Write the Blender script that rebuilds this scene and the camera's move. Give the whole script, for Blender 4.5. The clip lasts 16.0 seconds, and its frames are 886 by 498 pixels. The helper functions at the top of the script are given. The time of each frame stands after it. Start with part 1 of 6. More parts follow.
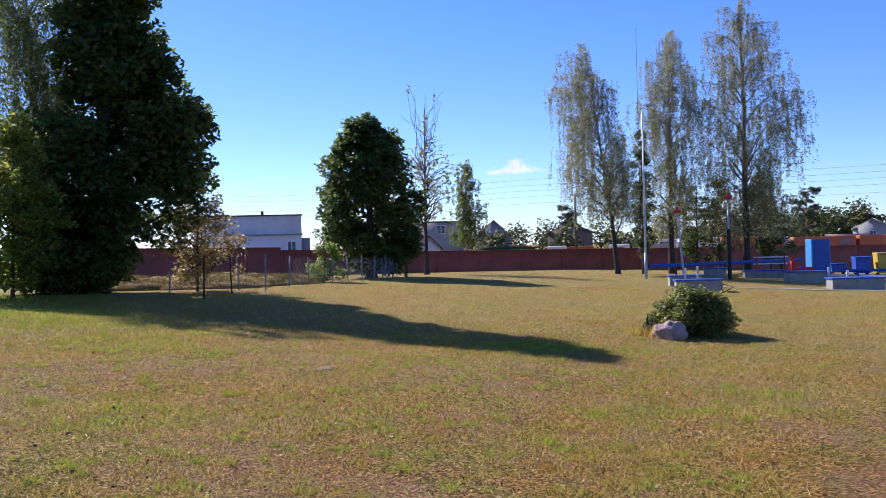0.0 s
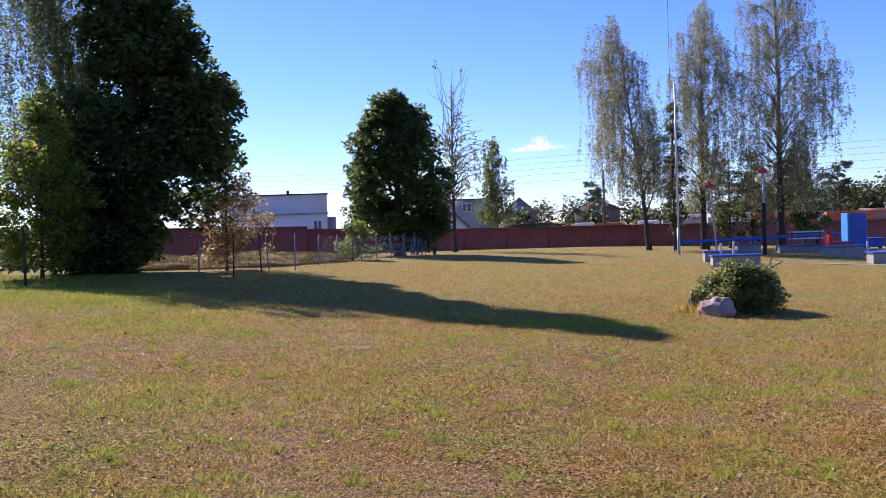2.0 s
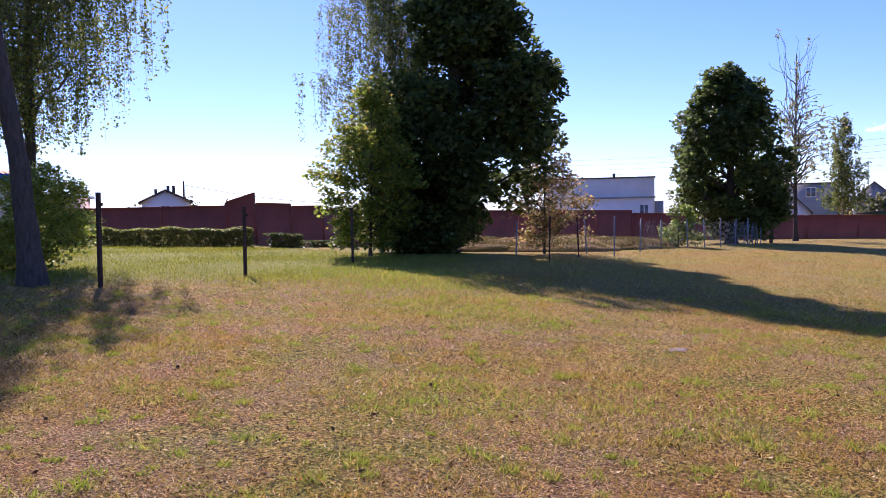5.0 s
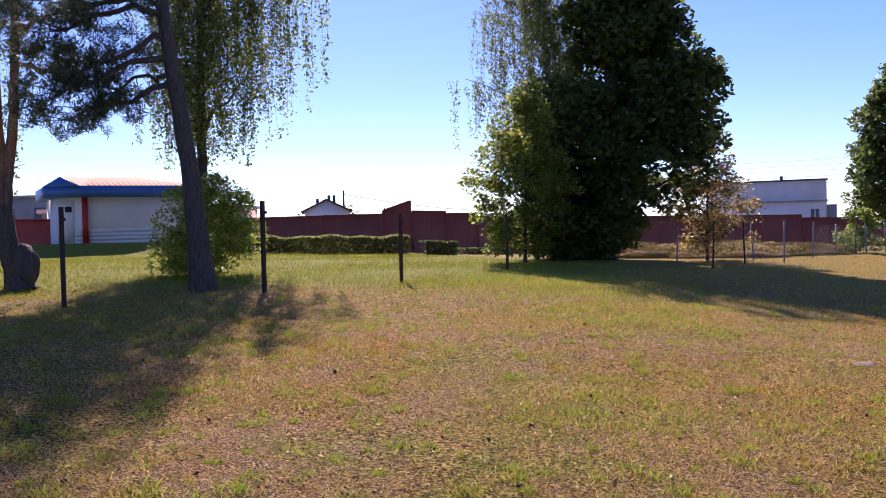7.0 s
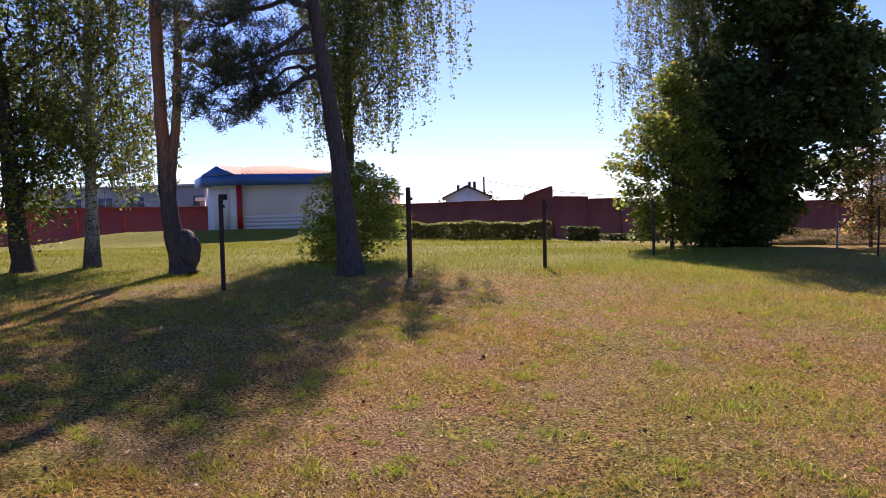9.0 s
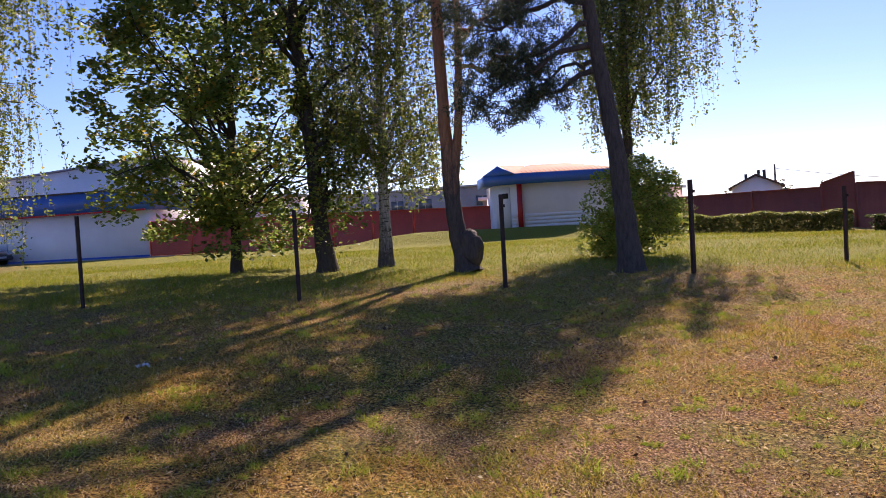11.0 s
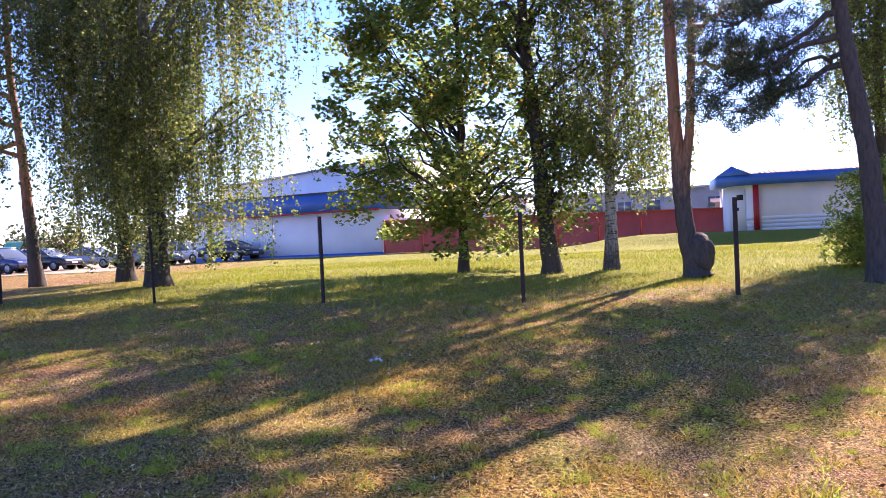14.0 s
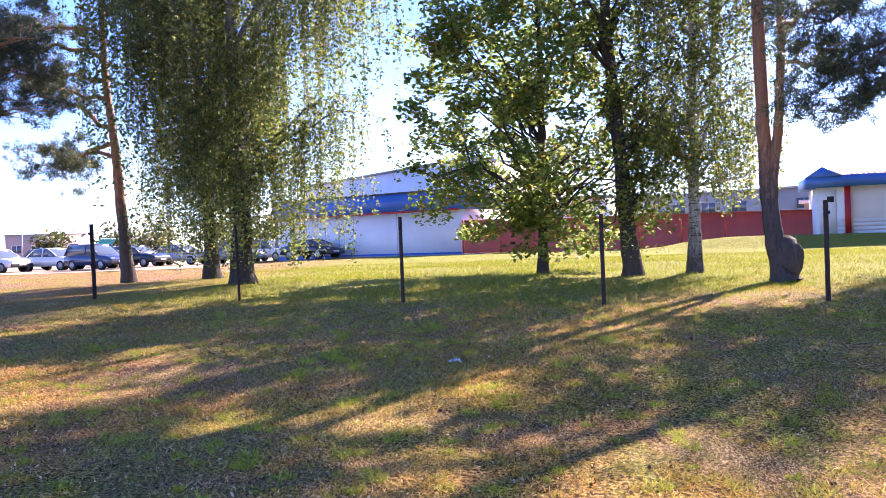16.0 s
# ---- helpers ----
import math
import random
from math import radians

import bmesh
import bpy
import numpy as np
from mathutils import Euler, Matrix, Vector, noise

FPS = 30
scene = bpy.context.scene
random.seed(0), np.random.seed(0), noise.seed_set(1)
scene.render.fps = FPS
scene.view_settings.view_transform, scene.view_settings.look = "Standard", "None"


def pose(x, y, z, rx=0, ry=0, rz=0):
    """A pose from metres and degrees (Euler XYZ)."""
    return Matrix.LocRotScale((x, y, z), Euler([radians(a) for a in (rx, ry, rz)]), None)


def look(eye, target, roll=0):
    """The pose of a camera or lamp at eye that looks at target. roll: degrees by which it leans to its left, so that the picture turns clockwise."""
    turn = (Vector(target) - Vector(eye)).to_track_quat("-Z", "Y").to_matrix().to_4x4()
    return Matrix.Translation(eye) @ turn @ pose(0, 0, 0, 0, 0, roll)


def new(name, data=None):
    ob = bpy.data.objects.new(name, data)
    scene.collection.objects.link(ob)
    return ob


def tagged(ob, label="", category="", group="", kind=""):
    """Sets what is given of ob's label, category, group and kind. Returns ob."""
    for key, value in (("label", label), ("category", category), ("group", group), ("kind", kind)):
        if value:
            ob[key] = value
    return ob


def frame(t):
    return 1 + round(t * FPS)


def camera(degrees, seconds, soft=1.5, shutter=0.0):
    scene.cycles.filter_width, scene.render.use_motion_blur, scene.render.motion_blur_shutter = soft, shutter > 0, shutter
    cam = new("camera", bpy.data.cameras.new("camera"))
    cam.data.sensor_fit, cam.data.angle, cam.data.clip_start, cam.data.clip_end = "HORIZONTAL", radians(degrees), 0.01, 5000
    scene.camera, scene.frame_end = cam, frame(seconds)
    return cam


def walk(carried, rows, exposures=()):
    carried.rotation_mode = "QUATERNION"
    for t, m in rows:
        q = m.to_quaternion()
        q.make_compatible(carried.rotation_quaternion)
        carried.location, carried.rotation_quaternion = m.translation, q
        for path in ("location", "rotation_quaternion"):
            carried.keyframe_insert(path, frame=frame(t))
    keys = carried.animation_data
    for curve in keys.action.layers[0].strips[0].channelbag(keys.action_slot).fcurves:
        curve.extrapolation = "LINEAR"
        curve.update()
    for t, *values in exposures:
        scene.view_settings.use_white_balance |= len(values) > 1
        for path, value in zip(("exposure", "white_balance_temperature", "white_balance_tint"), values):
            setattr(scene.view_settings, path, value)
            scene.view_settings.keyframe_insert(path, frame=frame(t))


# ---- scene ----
# A worn lawn at the edge of a yard: the camera pans from the sports corner to the tree row and the car park.
cam = camera(52.9, 16.0, soft=0.7)
PATH = [
    (0, (0.659, -0.667, 1.778), (-1.760, 9.036, 1.744), -1.55),
    (0.5, (0.566, -0.588, 1.779), (-1.800, 9.128, 1.678), -1.80),
    (1, (0.437, -0.516, 1.751), (-2.120, 9.151, 1.648), -2.45),
    (1.5, (0.349, -0.430, 1.752), (-2.094, 9.266, 1.610), -2.05),
    (2, (0.280, -0.219, 1.727), (-2.403, 9.411, 1.460), -2.05),
    (2.5, (0.216, 0.080, 1.702), (-3.197, 9.479, 1.598), -2.30),
    (3, (0.132, 0.433, 1.673), (-3.431, 9.775, 1.470), -0.90),
    (3.5, (0.051, 0.620, 1.687), (-4.092, 9.718, 1.441), -1.05),
    (4, (0.008, 0.814, 1.668), (-4.845, 9.551, 1.344), -1.30),
    (4.5, (0.022, 0.967, 1.696), (-5.357, 9.389, 1.336), -0.90),
    (5, (-0.041, 1.045, 1.701), (-5.974, 9.087, 1.356), -1.15),
    (7.5, (-0.254, 1.243, 1.664), (-7.715, 7.896, 1.416), -1.70),
    (8, (-0.274, 1.237, 1.665), (-7.960, 7.626, 1.358), -1.85),
    (8.5, (-0.287, 1.225, 1.670), (-8.148, 7.398, 1.331), -1.60),
    (9, (-0.333, 1.192, 1.666), (-8.544, 6.889, 1.334), -1.70),
    (9.5, (-0.344, 1.180, 1.668), (-9.061, 6.069, 1.341), -2.50),
    (12, (-0.313, 1.250, 1.703), (-10.105, 3.268, 1.473), -2.80),
    (12.5, (-0.310, 1.252, 1.716), (-10.173, 2.886, 1.481), -2.60),
    (13, (-0.323, 1.250, 1.719), (-10.246, 2.483, 1.558), -2.90),
    (13.5, (-0.296, 1.239, 1.729), (-10.264, 2.033, 1.621), -2.80),
    (14, (-0.296, 1.221, 1.723), (-10.286, 1.650, 1.612), -2.60),
    (14.5, (-0.296, 1.205, 1.725), (-10.293, 1.434, 1.615), -2.55),
    (15, (-0.291, 1.192, 1.738), (-10.290, 1.281, 1.629), -2.30),
    (15.5, (-0.289, 1.195, 1.740), (-10.287, 0.980, 1.640), -2.05),
    (16, (-0.286, 1.199, 1.742), (-10.276, 0.752, 1.665), -2.10),
]
walk(cam, [(t, look(eye, target, roll)) for t, eye, target, roll in PATH],
     exposures=[(0, 0.82, 5800, 24), (3.5, 0.98, 5900, 38), (5, 1.0, 6100, 39), (9, 0.84, 6850, 35), (12.5, 1.18, 7250, 36), (14, 2.0, 6700, 38), (16, 2.27, 6550, 38)])

# ---------------------------------------------------------------- light
SUN_YAW, SUN_EL = 55.0, 36.5      # degrees left of +y, degrees over the horizon
world = bpy.data.worlds.new("sky")
scene.world = world
world.use_nodes = True
wn, wl = world.node_tree.nodes, world.node_tree.links
sky = wn.new("ShaderNodeTexSky")
sky.sky_type, sky.sun_disc = "NISHITA", False
sky.sun_elevation, sky.sun_rotation = radians(SUN_EL), radians(-SUN_YAW)
sky.air_density, sky.dust_density, sky.ozone_density, sky.altitude = 1.0, 0.42, 1.6, 1500
deep = wn.new("ShaderNodeHueSaturation")     # the clear deep blue of a dry September day
deep.inputs["Hue"].default_value, deep.inputs["Saturation"].default_value = 0.503, 1.2
wl.new(sky.outputs[0], deep.inputs["Color"])
cool = wn.new("ShaderNodeMix")
cool.data_type, cool.blend_type = "RGBA", "MULTIPLY"
cool.inputs[0].default_value, cool.inputs[7].default_value = 1.0, (0.79, 0.94, 1.25, 1)
wl.new(deep.outputs[0], cool.inputs[6])
wl.new(cool.outputs[2], wn["Background"].inputs[0])
wn["Background"].inputs[1].default_value = 0.077
sun = new("sun", bpy.data.lights.new("sun", "SUN"))
sun.data.energy, sun.data.angle, sun.data.color = 4.7, radians(0.55), (1.0, 0.93, 0.82)
sd = Vector((-math.sin(radians(SUN_YAW)) * math.cos(radians(SUN_EL)), math.cos(radians(SUN_YAW)) * math.cos(radians(SUN_EL)), math.sin(radians(SUN_EL))))
sun.matrix_world = look(sd * 60, (0, 0, 0))


# ---------------------------------------------------------------- materials
def mat(name, rough=0.8, metal=0.0, spec=0.5):
    m = bpy.data.materials.new(name)
    m.use_nodes = True
    b = m.node_tree.nodes["Principled BSDF"]
    b.inputs["Roughness"].default_value, b.inputs["Metallic"].default_value = rough, metal
    b.inputs["Specular IOR Level"].default_value = spec
    return m, m.node_tree.nodes, m.node_tree.links, b


def coords(n, l, scale=(1, 1, 1), kind="Object"):
    tc, mp = n.new("ShaderNodeTexCoord"), n.new("ShaderNodeMapping")
    mp.inputs["Scale"].default_value = scale
    l.new(tc.outputs[kind], mp.inputs[0])
    return mp.outputs[0]


def noise_tex(n, l, vec, scale, detail=4.0, rough=0.6):
    t = n.new("ShaderNodeTexNoise")
    t.inputs["Scale"].default_value, t.inputs["Detail"].default_value, t.inputs["Roughness"].default_value = scale, detail, rough
    l.new(vec, t.inputs["Vector"])
    return t.outputs["Fac"]


def ramp(n, l, fac, stops):
    r = n.new("ShaderNodeValToRGB")
    e = r.color_ramp.elements
    while len(e) < len(stops):
        e.new(0.5)
    for k, (p, c) in zip(e, stops):
        k.position, k.color = p, (*c, 1) if len(c) == 3 else c
    l.new(fac, r.inputs[0])
    return r.outputs[0]


def mix(n, l, fac, a, b, mode="MIX"):
    m = n.new("ShaderNodeMix")
    m.data_type, m.blend_type = "RGBA", mode
    for sock, v in ((m.inputs[0], fac), (m.inputs[6], a), (m.inputs[7], b)):
        if isinstance(v, (int, float)):
            sock.default_value = v
        elif isinstance(v, tuple):
            sock.default_value = (*v, 1)
        else:
            l.new(v, sock)
    return m.outputs[2]


def bump(n, l, b, height, strength=0.4, dist=0.02):
    k = n.new("ShaderNodeBump")
    k.inputs["Strength"].default_value, k.inputs["Distance"].default_value = strength, dist
    l.new(height, k.inputs["Height"])
    l.new(k.outputs[0], b.inputs["Normal"])


def plain(name, colour, rough=0.6, metal=0.0, dirt=0.25, grain=30.0, bumpy=0.15, big=1.5):
    """A worn single-colour surface: two scales of variation and a little relief."""
    m, n, l, b = mat(name, rough, metal)
    v = coords(n, l)
    dark = tuple(c * (1 - dirt) for c in colour)
    c1 = ramp(n, l, noise_tex(n, l, v, big), [(0.3, dark), (0.65, colour)])
    fine = noise_tex(n, l, v, grain, 6)
    l.new(mix(n, l, 0.25 * dirt + 0.05, c1, ramp(n, l, fine, [(0.3, (0.03, 0.03, 0.03)), (0.7, (1, 1, 1))]), "MULTIPLY"), b.inputs["Base Color"])
    l.new(ramp(n, l, fine, [(0.3, (rough * 0.85,) * 3), (0.7, (min(1, rough * 1.15),) * 3)]), b.inputs["Roughness"])
    bump(n, l, b, fine, bumpy, 0.01)
    return m


def leaf_mat(name, dark, light, dry=None, through_light=0.45, dry_share=0.08):
    m, n, l, b = mat(name, 0.5, spec=0.35)
    g = n.new("ShaderNodeNewGeometry")
    stops = [(0.0, dark), (0.75, light)]
    if dry:
        stops = [(0.0, dark), (1 - dry_share - 0.05, light), (1 - dry_share, dry), (1.0, dry)]
    col = ramp(n, l, g.outputs["Random Per Island"], stops)
    v = coords(n, l)
    col = mix(n, l, 0.6, col, ramp(n, l, noise_tex(n, l, v, 0.9, 2), [(0.3, (0.6, 0.65, 0.6)), (0.7, (1.0, 1.0, 1.0))]), "MULTIPLY")
    l.new(col, b.inputs["Base Color"])
    tr, ms = n.new("ShaderNodeBsdfTranslucent"), n.new("ShaderNodeMixShader")
    bright = n.new("ShaderNodeHueSaturation")
    bright.inputs["Saturation"].default_value, bright.inputs["Value"].default_value = 1.05, 1.9
    l.new(col, bright.inputs["Color"])
    l.new(bright.outputs[0], tr.inputs[0])
    ms.inputs[0].default_value = through_light
    l.new(b.outputs[0], ms.inputs[1])
    l.new(tr.outputs[0], ms.inputs[2])
    l.new(ms.outputs[0], n["Material Output"].inputs[0])
    return m


def bark_mat(name, low, high, z0=2.0, z1=4.0, marks=None, scale=(9, 9, 2.2)):
    """Bark that turns from its lower colour to its upper one at a height over the root."""
    m, n, l, b = mat(name, 0.9, spec=0.2)
    v = coords(n, l, scale)
    sep = n.new("ShaderNodeSeparateXYZ")
    tc = n.new("ShaderNodeTexCoord")
    l.new(tc.outputs["Object"], sep.inputs[0])
    f1 = noise_tex(n, l, v, 2.2, 8, 0.7)
    mr = n.new("ShaderNodeMapRange")
    mr.inputs["From Min"].default_value, mr.inputs["From Max"].default_value = z0, z1
    add = n.new("ShaderNodeMath")
    add.operation, add.inputs[1].default_value = "MULTIPLY_ADD", 2.5
    l.new(f1, add.inputs[0])
    l.new(sep.outputs[2], add.inputs[2])
    l.new(add.outputs[0], mr.inputs[0])
    a = ramp(n, l, f1, [(0.3, tuple(c * 0.45 for c in low)), (0.62, low)])
    c = ramp(n, l, f1, [(0.3, tuple(c * 0.6 for c in high)), (0.6, high)])
    col = mix(n, l, mr.outputs[0], a, c)
    if marks:
        f2 = noise_tex(n, l, coords(n, l, (2.5, 2.5, 14)), 1.6, 3, 0.7)
        col = mix(n, l, ramp(n, l, f2, [(0.56, (0, 0, 0)), (0.62, (1, 1, 1))]), col, marks)
    l.new(col, b.inputs["Base Color"])
    bump(n, l, b, f1, 0.9, 0.04)
    return m


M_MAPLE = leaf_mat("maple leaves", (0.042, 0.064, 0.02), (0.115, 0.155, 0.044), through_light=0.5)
# lighter copy for lime and oak: backlit brightness put into the leaf colour
M_MAPLE_LIT = leaf_mat("backlit broad leaves", (0.07, 0.10, 0.022), (0.19, 0.25, 0.06), (0.30, 0.21, 0.05), 0.58, 0.06)
M_SAPLING = leaf_mat("sapling leaves", (0.07, 0.10, 0.02), (0.22, 0.27, 0.055), (0.32, 0.24, 0.05), 0.6, 0.05)
M_BRIGHT = leaf_mat("bright shrub leaves", (0.12, 0.16, 0.03), (0.30, 0.36, 0.08), (0.36, 0.30, 0.08), 0.55, 0.05)
M_BIRCH = leaf_mat("birch leaves", (0.055, 0.08, 0.024), (0.175, 0.215, 0.06), (0.28, 0.23, 0.06), 0.52, 0.05)
M_BIRCH_DRY = leaf_mat("thinning birch leaves", (0.13, 0.14, 0.065), (0.28, 0.28, 0.14), (0.42, 0.31, 0.10), 0.45, 0.08)
M_AUTUMN = leaf_mat("autumn leaves", (0.22, 0.14, 0.06), (0.46, 0.31, 0.13), (0.18, 0.19, 0.06), 0.5, 0.25)
M_YOUNG = leaf_mat("young leaves", (0.07, 0.11, 0.02), (0.2, 0.25, 0.05), None, 0.5)
M_SHRUB = leaf_mat("shrub leaves", (0.03, 0.05, 0.012), (0.09, 0.12, 0.03), (0.2, 0.17, 0.08), 0.4, 0.06)
M_HEDGE = leaf_mat("hedge leaves", (0.085, 0.10, 0.03), (0.21, 0.23, 0.065), (0.30, 0.26, 0.09), 0.5, 0.08)
M_NEEDLE = leaf_mat("pine needles", (0.025, 0.04, 0.022), (0.075, 0.098, 0.058), None, 0.3)
M_BARK = bark_mat("dark bark", (0.085, 0.068, 0.052), (0.075, 0.062, 0.05))
M_BARK_BIRCH = bark_mat("birch bark", (0.11, 0.10, 0.09), (0.62, 0.59, 0.54), 1.6, 3.4, (0.05, 0.045, 0.04))
M_BARK_BIRCH_OLD = bark_mat("old birch bark", (0.07, 0.06, 0.052), (0.30, 0.28, 0.25), 4.0, 9.0, (0.05, 0.045, 0.04))
M_BARK_PINE = bark_mat("pine bark", (0.10, 0.082, 0.07), (0.42, 0.20, 0.105), 2.9, 4.2)
M_BARK_GREY = bark_mat("grey pine bark", (0.10, 0.085, 0.075), (0.16, 0.115, 0.09), 6.0, 10.0)
M_TWIG = plain("twig", (0.09, 0.07, 0.06), 0.9)


# ---------------------------------------------------------------- geometry helpers
class Geo:
    """Collects rings, blades and boxes as arrays and turns them into one mesh."""

    def __init__(self):
        self.v, self.q, self.t, self.n = [], [], [], 0

    def add(self, v, quads=None, tris=None):
        v = np.asarray(v, float).reshape(-1, 3)
        if quads is not None and len(quads):
            self.q.append(np.asarray(quads, int) + self.n)
        if tris is not None and len(tris):
            self.t.append(np.asarray(tris, int) + self.n)
        self.v.append(v)
        self.n += len(v)

    def tube(self, pts, radii, sides=6, cap=True):
        pts, radii = np.asarray(pts, float), np.asarray(radii, float)
        k = len(pts)
        d = np.gradient(pts, axis=0)
        d /= np.linalg.norm(d, axis=1)[:, None] + 1e-9
        ref = np.where(np.abs(d[:, 2:3]) > 0.9, np.array([[1.0, 0, 0]]), np.array([[0, 0, 1.0]]))
        a = np.cross(d, ref)
        a /= np.linalg.norm(a, axis=1)[:, None] + 1e-9
        for i in range(1, k):      # keep the rings from twisting
            a[i] = a[i - 1] - d[i] * (a[i - 1] @ d[i])
            a[i] /= np.linalg.norm(a[i]) + 1e-9
        b = np.cross(d, a)
        th = np.linspace(0, 2 * math.pi, sides, endpoint=False)
        v = pts[:, None] + radii[:, None, None] * (np.cos(th)[None, :, None] * a[:, None] + np.sin(th)[None, :, None] * b[:, None])
        i, j = np.meshgrid(np.arange(k - 1), np.arange(sides), indexing="ij")
        j2 = (j + 1) % sides
        q = np.stack([i * sides + j, i * sides + j2, (i + 1) * sides + j2, (i + 1) * sides + j], -1).reshape(-1, 4)
        tris = []
        if cap and sides > 3:
            e = (k - 1) * sides
            tris = [(e, e + s, e + s + 1) for s in range(1, sides - 1)]
        self.add(v.reshape(-1, 3), q, tris)

    def leaves(self, c, size, rng, flat=0.5, length=1.25):
        """A folded rhombus at every place of c. flat: how much they lie level."""
        n = len(c)
        nor = rng.normal(size=(n, 3))
        nor[:, 2] += np.sign(nor[:, 2]) * flat * 2
        nor /= np.linalg.norm(nor, axis=1)[:, None]
        a = np.cross(nor, rng.normal(size=(n, 3)))
        a /= np.linalg.norm(a, axis=1)[:, None] + 1e-9
        b = np.cross(nor, a)
        s = (size * rng.uniform(0.65, 1.3, n))[:, None]
        fold = nor * s * rng.uniform(0.0, 0.25, n)[:, None]
        v = np.stack([c - a * s * length / 2, c + b * s * 0.45 + fold, c + a * s * length / 2, c - b * s * 0.45 + fold], 1)
        self.add(v.reshape(-1, 3), np.arange(n * 4).reshape(-1, 4))

    def blades(self, c, height, width, rng, lean=0.5):
        """A leaning three-cornered blade at every place of c."""
        n = len(c)
        th = rng.uniform(0, 2 * math.pi, n)
        side = np.stack([np.cos(th), np.sin(th), np.zeros(n)], 1) * (width * rng.uniform(0.6, 1.4, n))[:, None] / 2
        tip = rng.normal(size=(n, 3)) * lean
        tip[:, 2] = 1
        tip *= (height * rng.uniform(0.5, 1.4, n))[:, None]
        v = np.stack([c - side, c + side, c + tip], 1)
        self.add(v.reshape(-1, 3), None, np.arange(n * 3).reshape(-1, 3))

    def box(self, x0, y0, z0, x1, y1, z1):
        v = [(x, y, z) for z in (z0, z1) for x, y in ((x0, y0), (x1, y0), (x1, y1), (x0, y1))]
        self.add(v, [(0, 3, 2, 1), (4, 5, 6, 7), (0, 1, 5, 4), (1, 2, 6, 5), (2, 3, 7, 6), (3, 0, 4, 7)])

    def mesh(self, name, material, smooth=False):
        v = np.concatenate(self.v)
        q = np.concatenate(self.q) if self.q else np.zeros((0, 4), int)
        t = np.concatenate(self.t) if self.t else np.zeros((0, 3), int)
        me = bpy.data.meshes.new(name)
        me.vertices.add(len(v))
        me.vertices.foreach_set("co", v.astype(np.float32).ravel())
        loops = np.concatenate([q.ravel(), t.ravel()]).astype(np.int32)
        total = np.concatenate([np.full(len(q), 4), np.full(len(t), 3)]).astype(np.int32)
        me.loops.add(len(loops))
        me.loops.foreach_set("vertex_index", loops)
        me.polygons.add(len(total))
        me.polygons.foreach_set("loop_start", np.concatenate([[0], np.cumsum(total)[:-1]]).astype(np.int32))
        me.polygons.foreach_set("loop_total", total)
        if smooth:
            me.polygons.foreach_set("use_smooth", np.ones(len(total), bool))
        me.materials.append(material)
        me.update(calc_edges=True)
        return me


def part(name, geo, material, parent=None, label="", smooth=False):
    """Links a Geo or a bmesh as ONE mesh object, under a thing or a part where one is given."""
    if isinstance(geo, Geo):
        me = geo.mesh(name, material, smooth)
    else:
        me = bpy.data.meshes.new(name)
        geo.to_mesh(me)
        geo.free()
        me.materials.append(material)
        if smooth:
            me.polygons.foreach_set("use_smooth", np.ones(len(me.polygons), bool))
    ob = new(name, me)
    if parent:
        ob.parent = parent
    if label:
        ob["label"] = label
    return ob


def thing(name, m, label, category, group="", kind=""):
    ob = new(name)
    ob.empty_display_size = 0.2
    ob.matrix_world = m
    return tagged(ob, label, category, group, kind)


def block(sx, sy, sz, bev=0.01, at=(0, 0, 0)):
    """A bevelled box of those sizes whose base centre lies at that place."""
    bm = bmesh.new()
    bmesh.ops.create_cube(bm, size=1)
    bmesh.ops.scale(bm, vec=(sx, sy, sz), verts=bm.verts)
    bmesh.ops.translate(bm, vec=(at[0], at[1], at[2] + sz / 2), verts=bm.verts)
    if bev:
        bmesh.ops.bevel(bm, geom=bm.edges[:], offset=bev, segments=2, affect="EDGES", profile=0.6)
    return bm


def rod(p0, p1, r0, r1=None, sides=10):
    g = Geo()
    g.tube([p0, tuple((np.array(p0) + np.array(p1)) / 2), p1], [r0, (r0 + (r1 or r0)) / 2, r1 or r0], sides)
    return g


def smooth_step(a, b, x):
    k = np.clip((x - a) / (b - a), 0, 1)
    return k * k * (3 - 2 * k)


# ---------------------------------------------------------------- ground
def ground(x, y):
    """The lie of the land: rising to the tree row, level behind it, with a bank at the gatehouse."""
    x, y = np.asarray(x, float), np.asarray(y, float)
    p = -0.0437 * x - 0.0035 * y
    cap = 1.0 - 0.55 * smooth_step(14, 34, y) - 0.45 * smooth_step(34, 60, y) - 0.17 * (1 - smooth_step(-16, -6, y))
    d = (p - cap) / 0.12
    z = cap + 0.12 * np.where(d > 20, 0, -np.log1p(np.exp(-np.clip(d, -40, 40))))     # soft lower of the two
    d2 = (z + 0.9) / 0.1
    z = -0.9 + 0.1 * np.log1p(np.exp(np.clip(d2, -40, 40)))
    s = (x + 39.8) * -0.776 + (y - 15.5) * 0.63
    u = (x + 39.8) * 0.63 + (y - 15.5) * 0.776
    z = z + 0.5 * smooth_step(-4.2, -2.2, s) * smooth_step(-8, -3, u) * (1 - smooth_step(13, 17, u)) * (1 - smooth_step(6, 30, s))
    near = np.exp(-((x / 60) ** 2 + (y / 60) ** 2))
    z = z + near * (0.035 * np.sin(x * 0.9 + 0.4 * y) * np.sin(y * 0.7 - 0.3 * x) + 0.015 * np.sin(2.3 * x + 1.1) * np.sin(2.0 * y))
    return z


def gz(x, y):
    return float(ground(x, y))


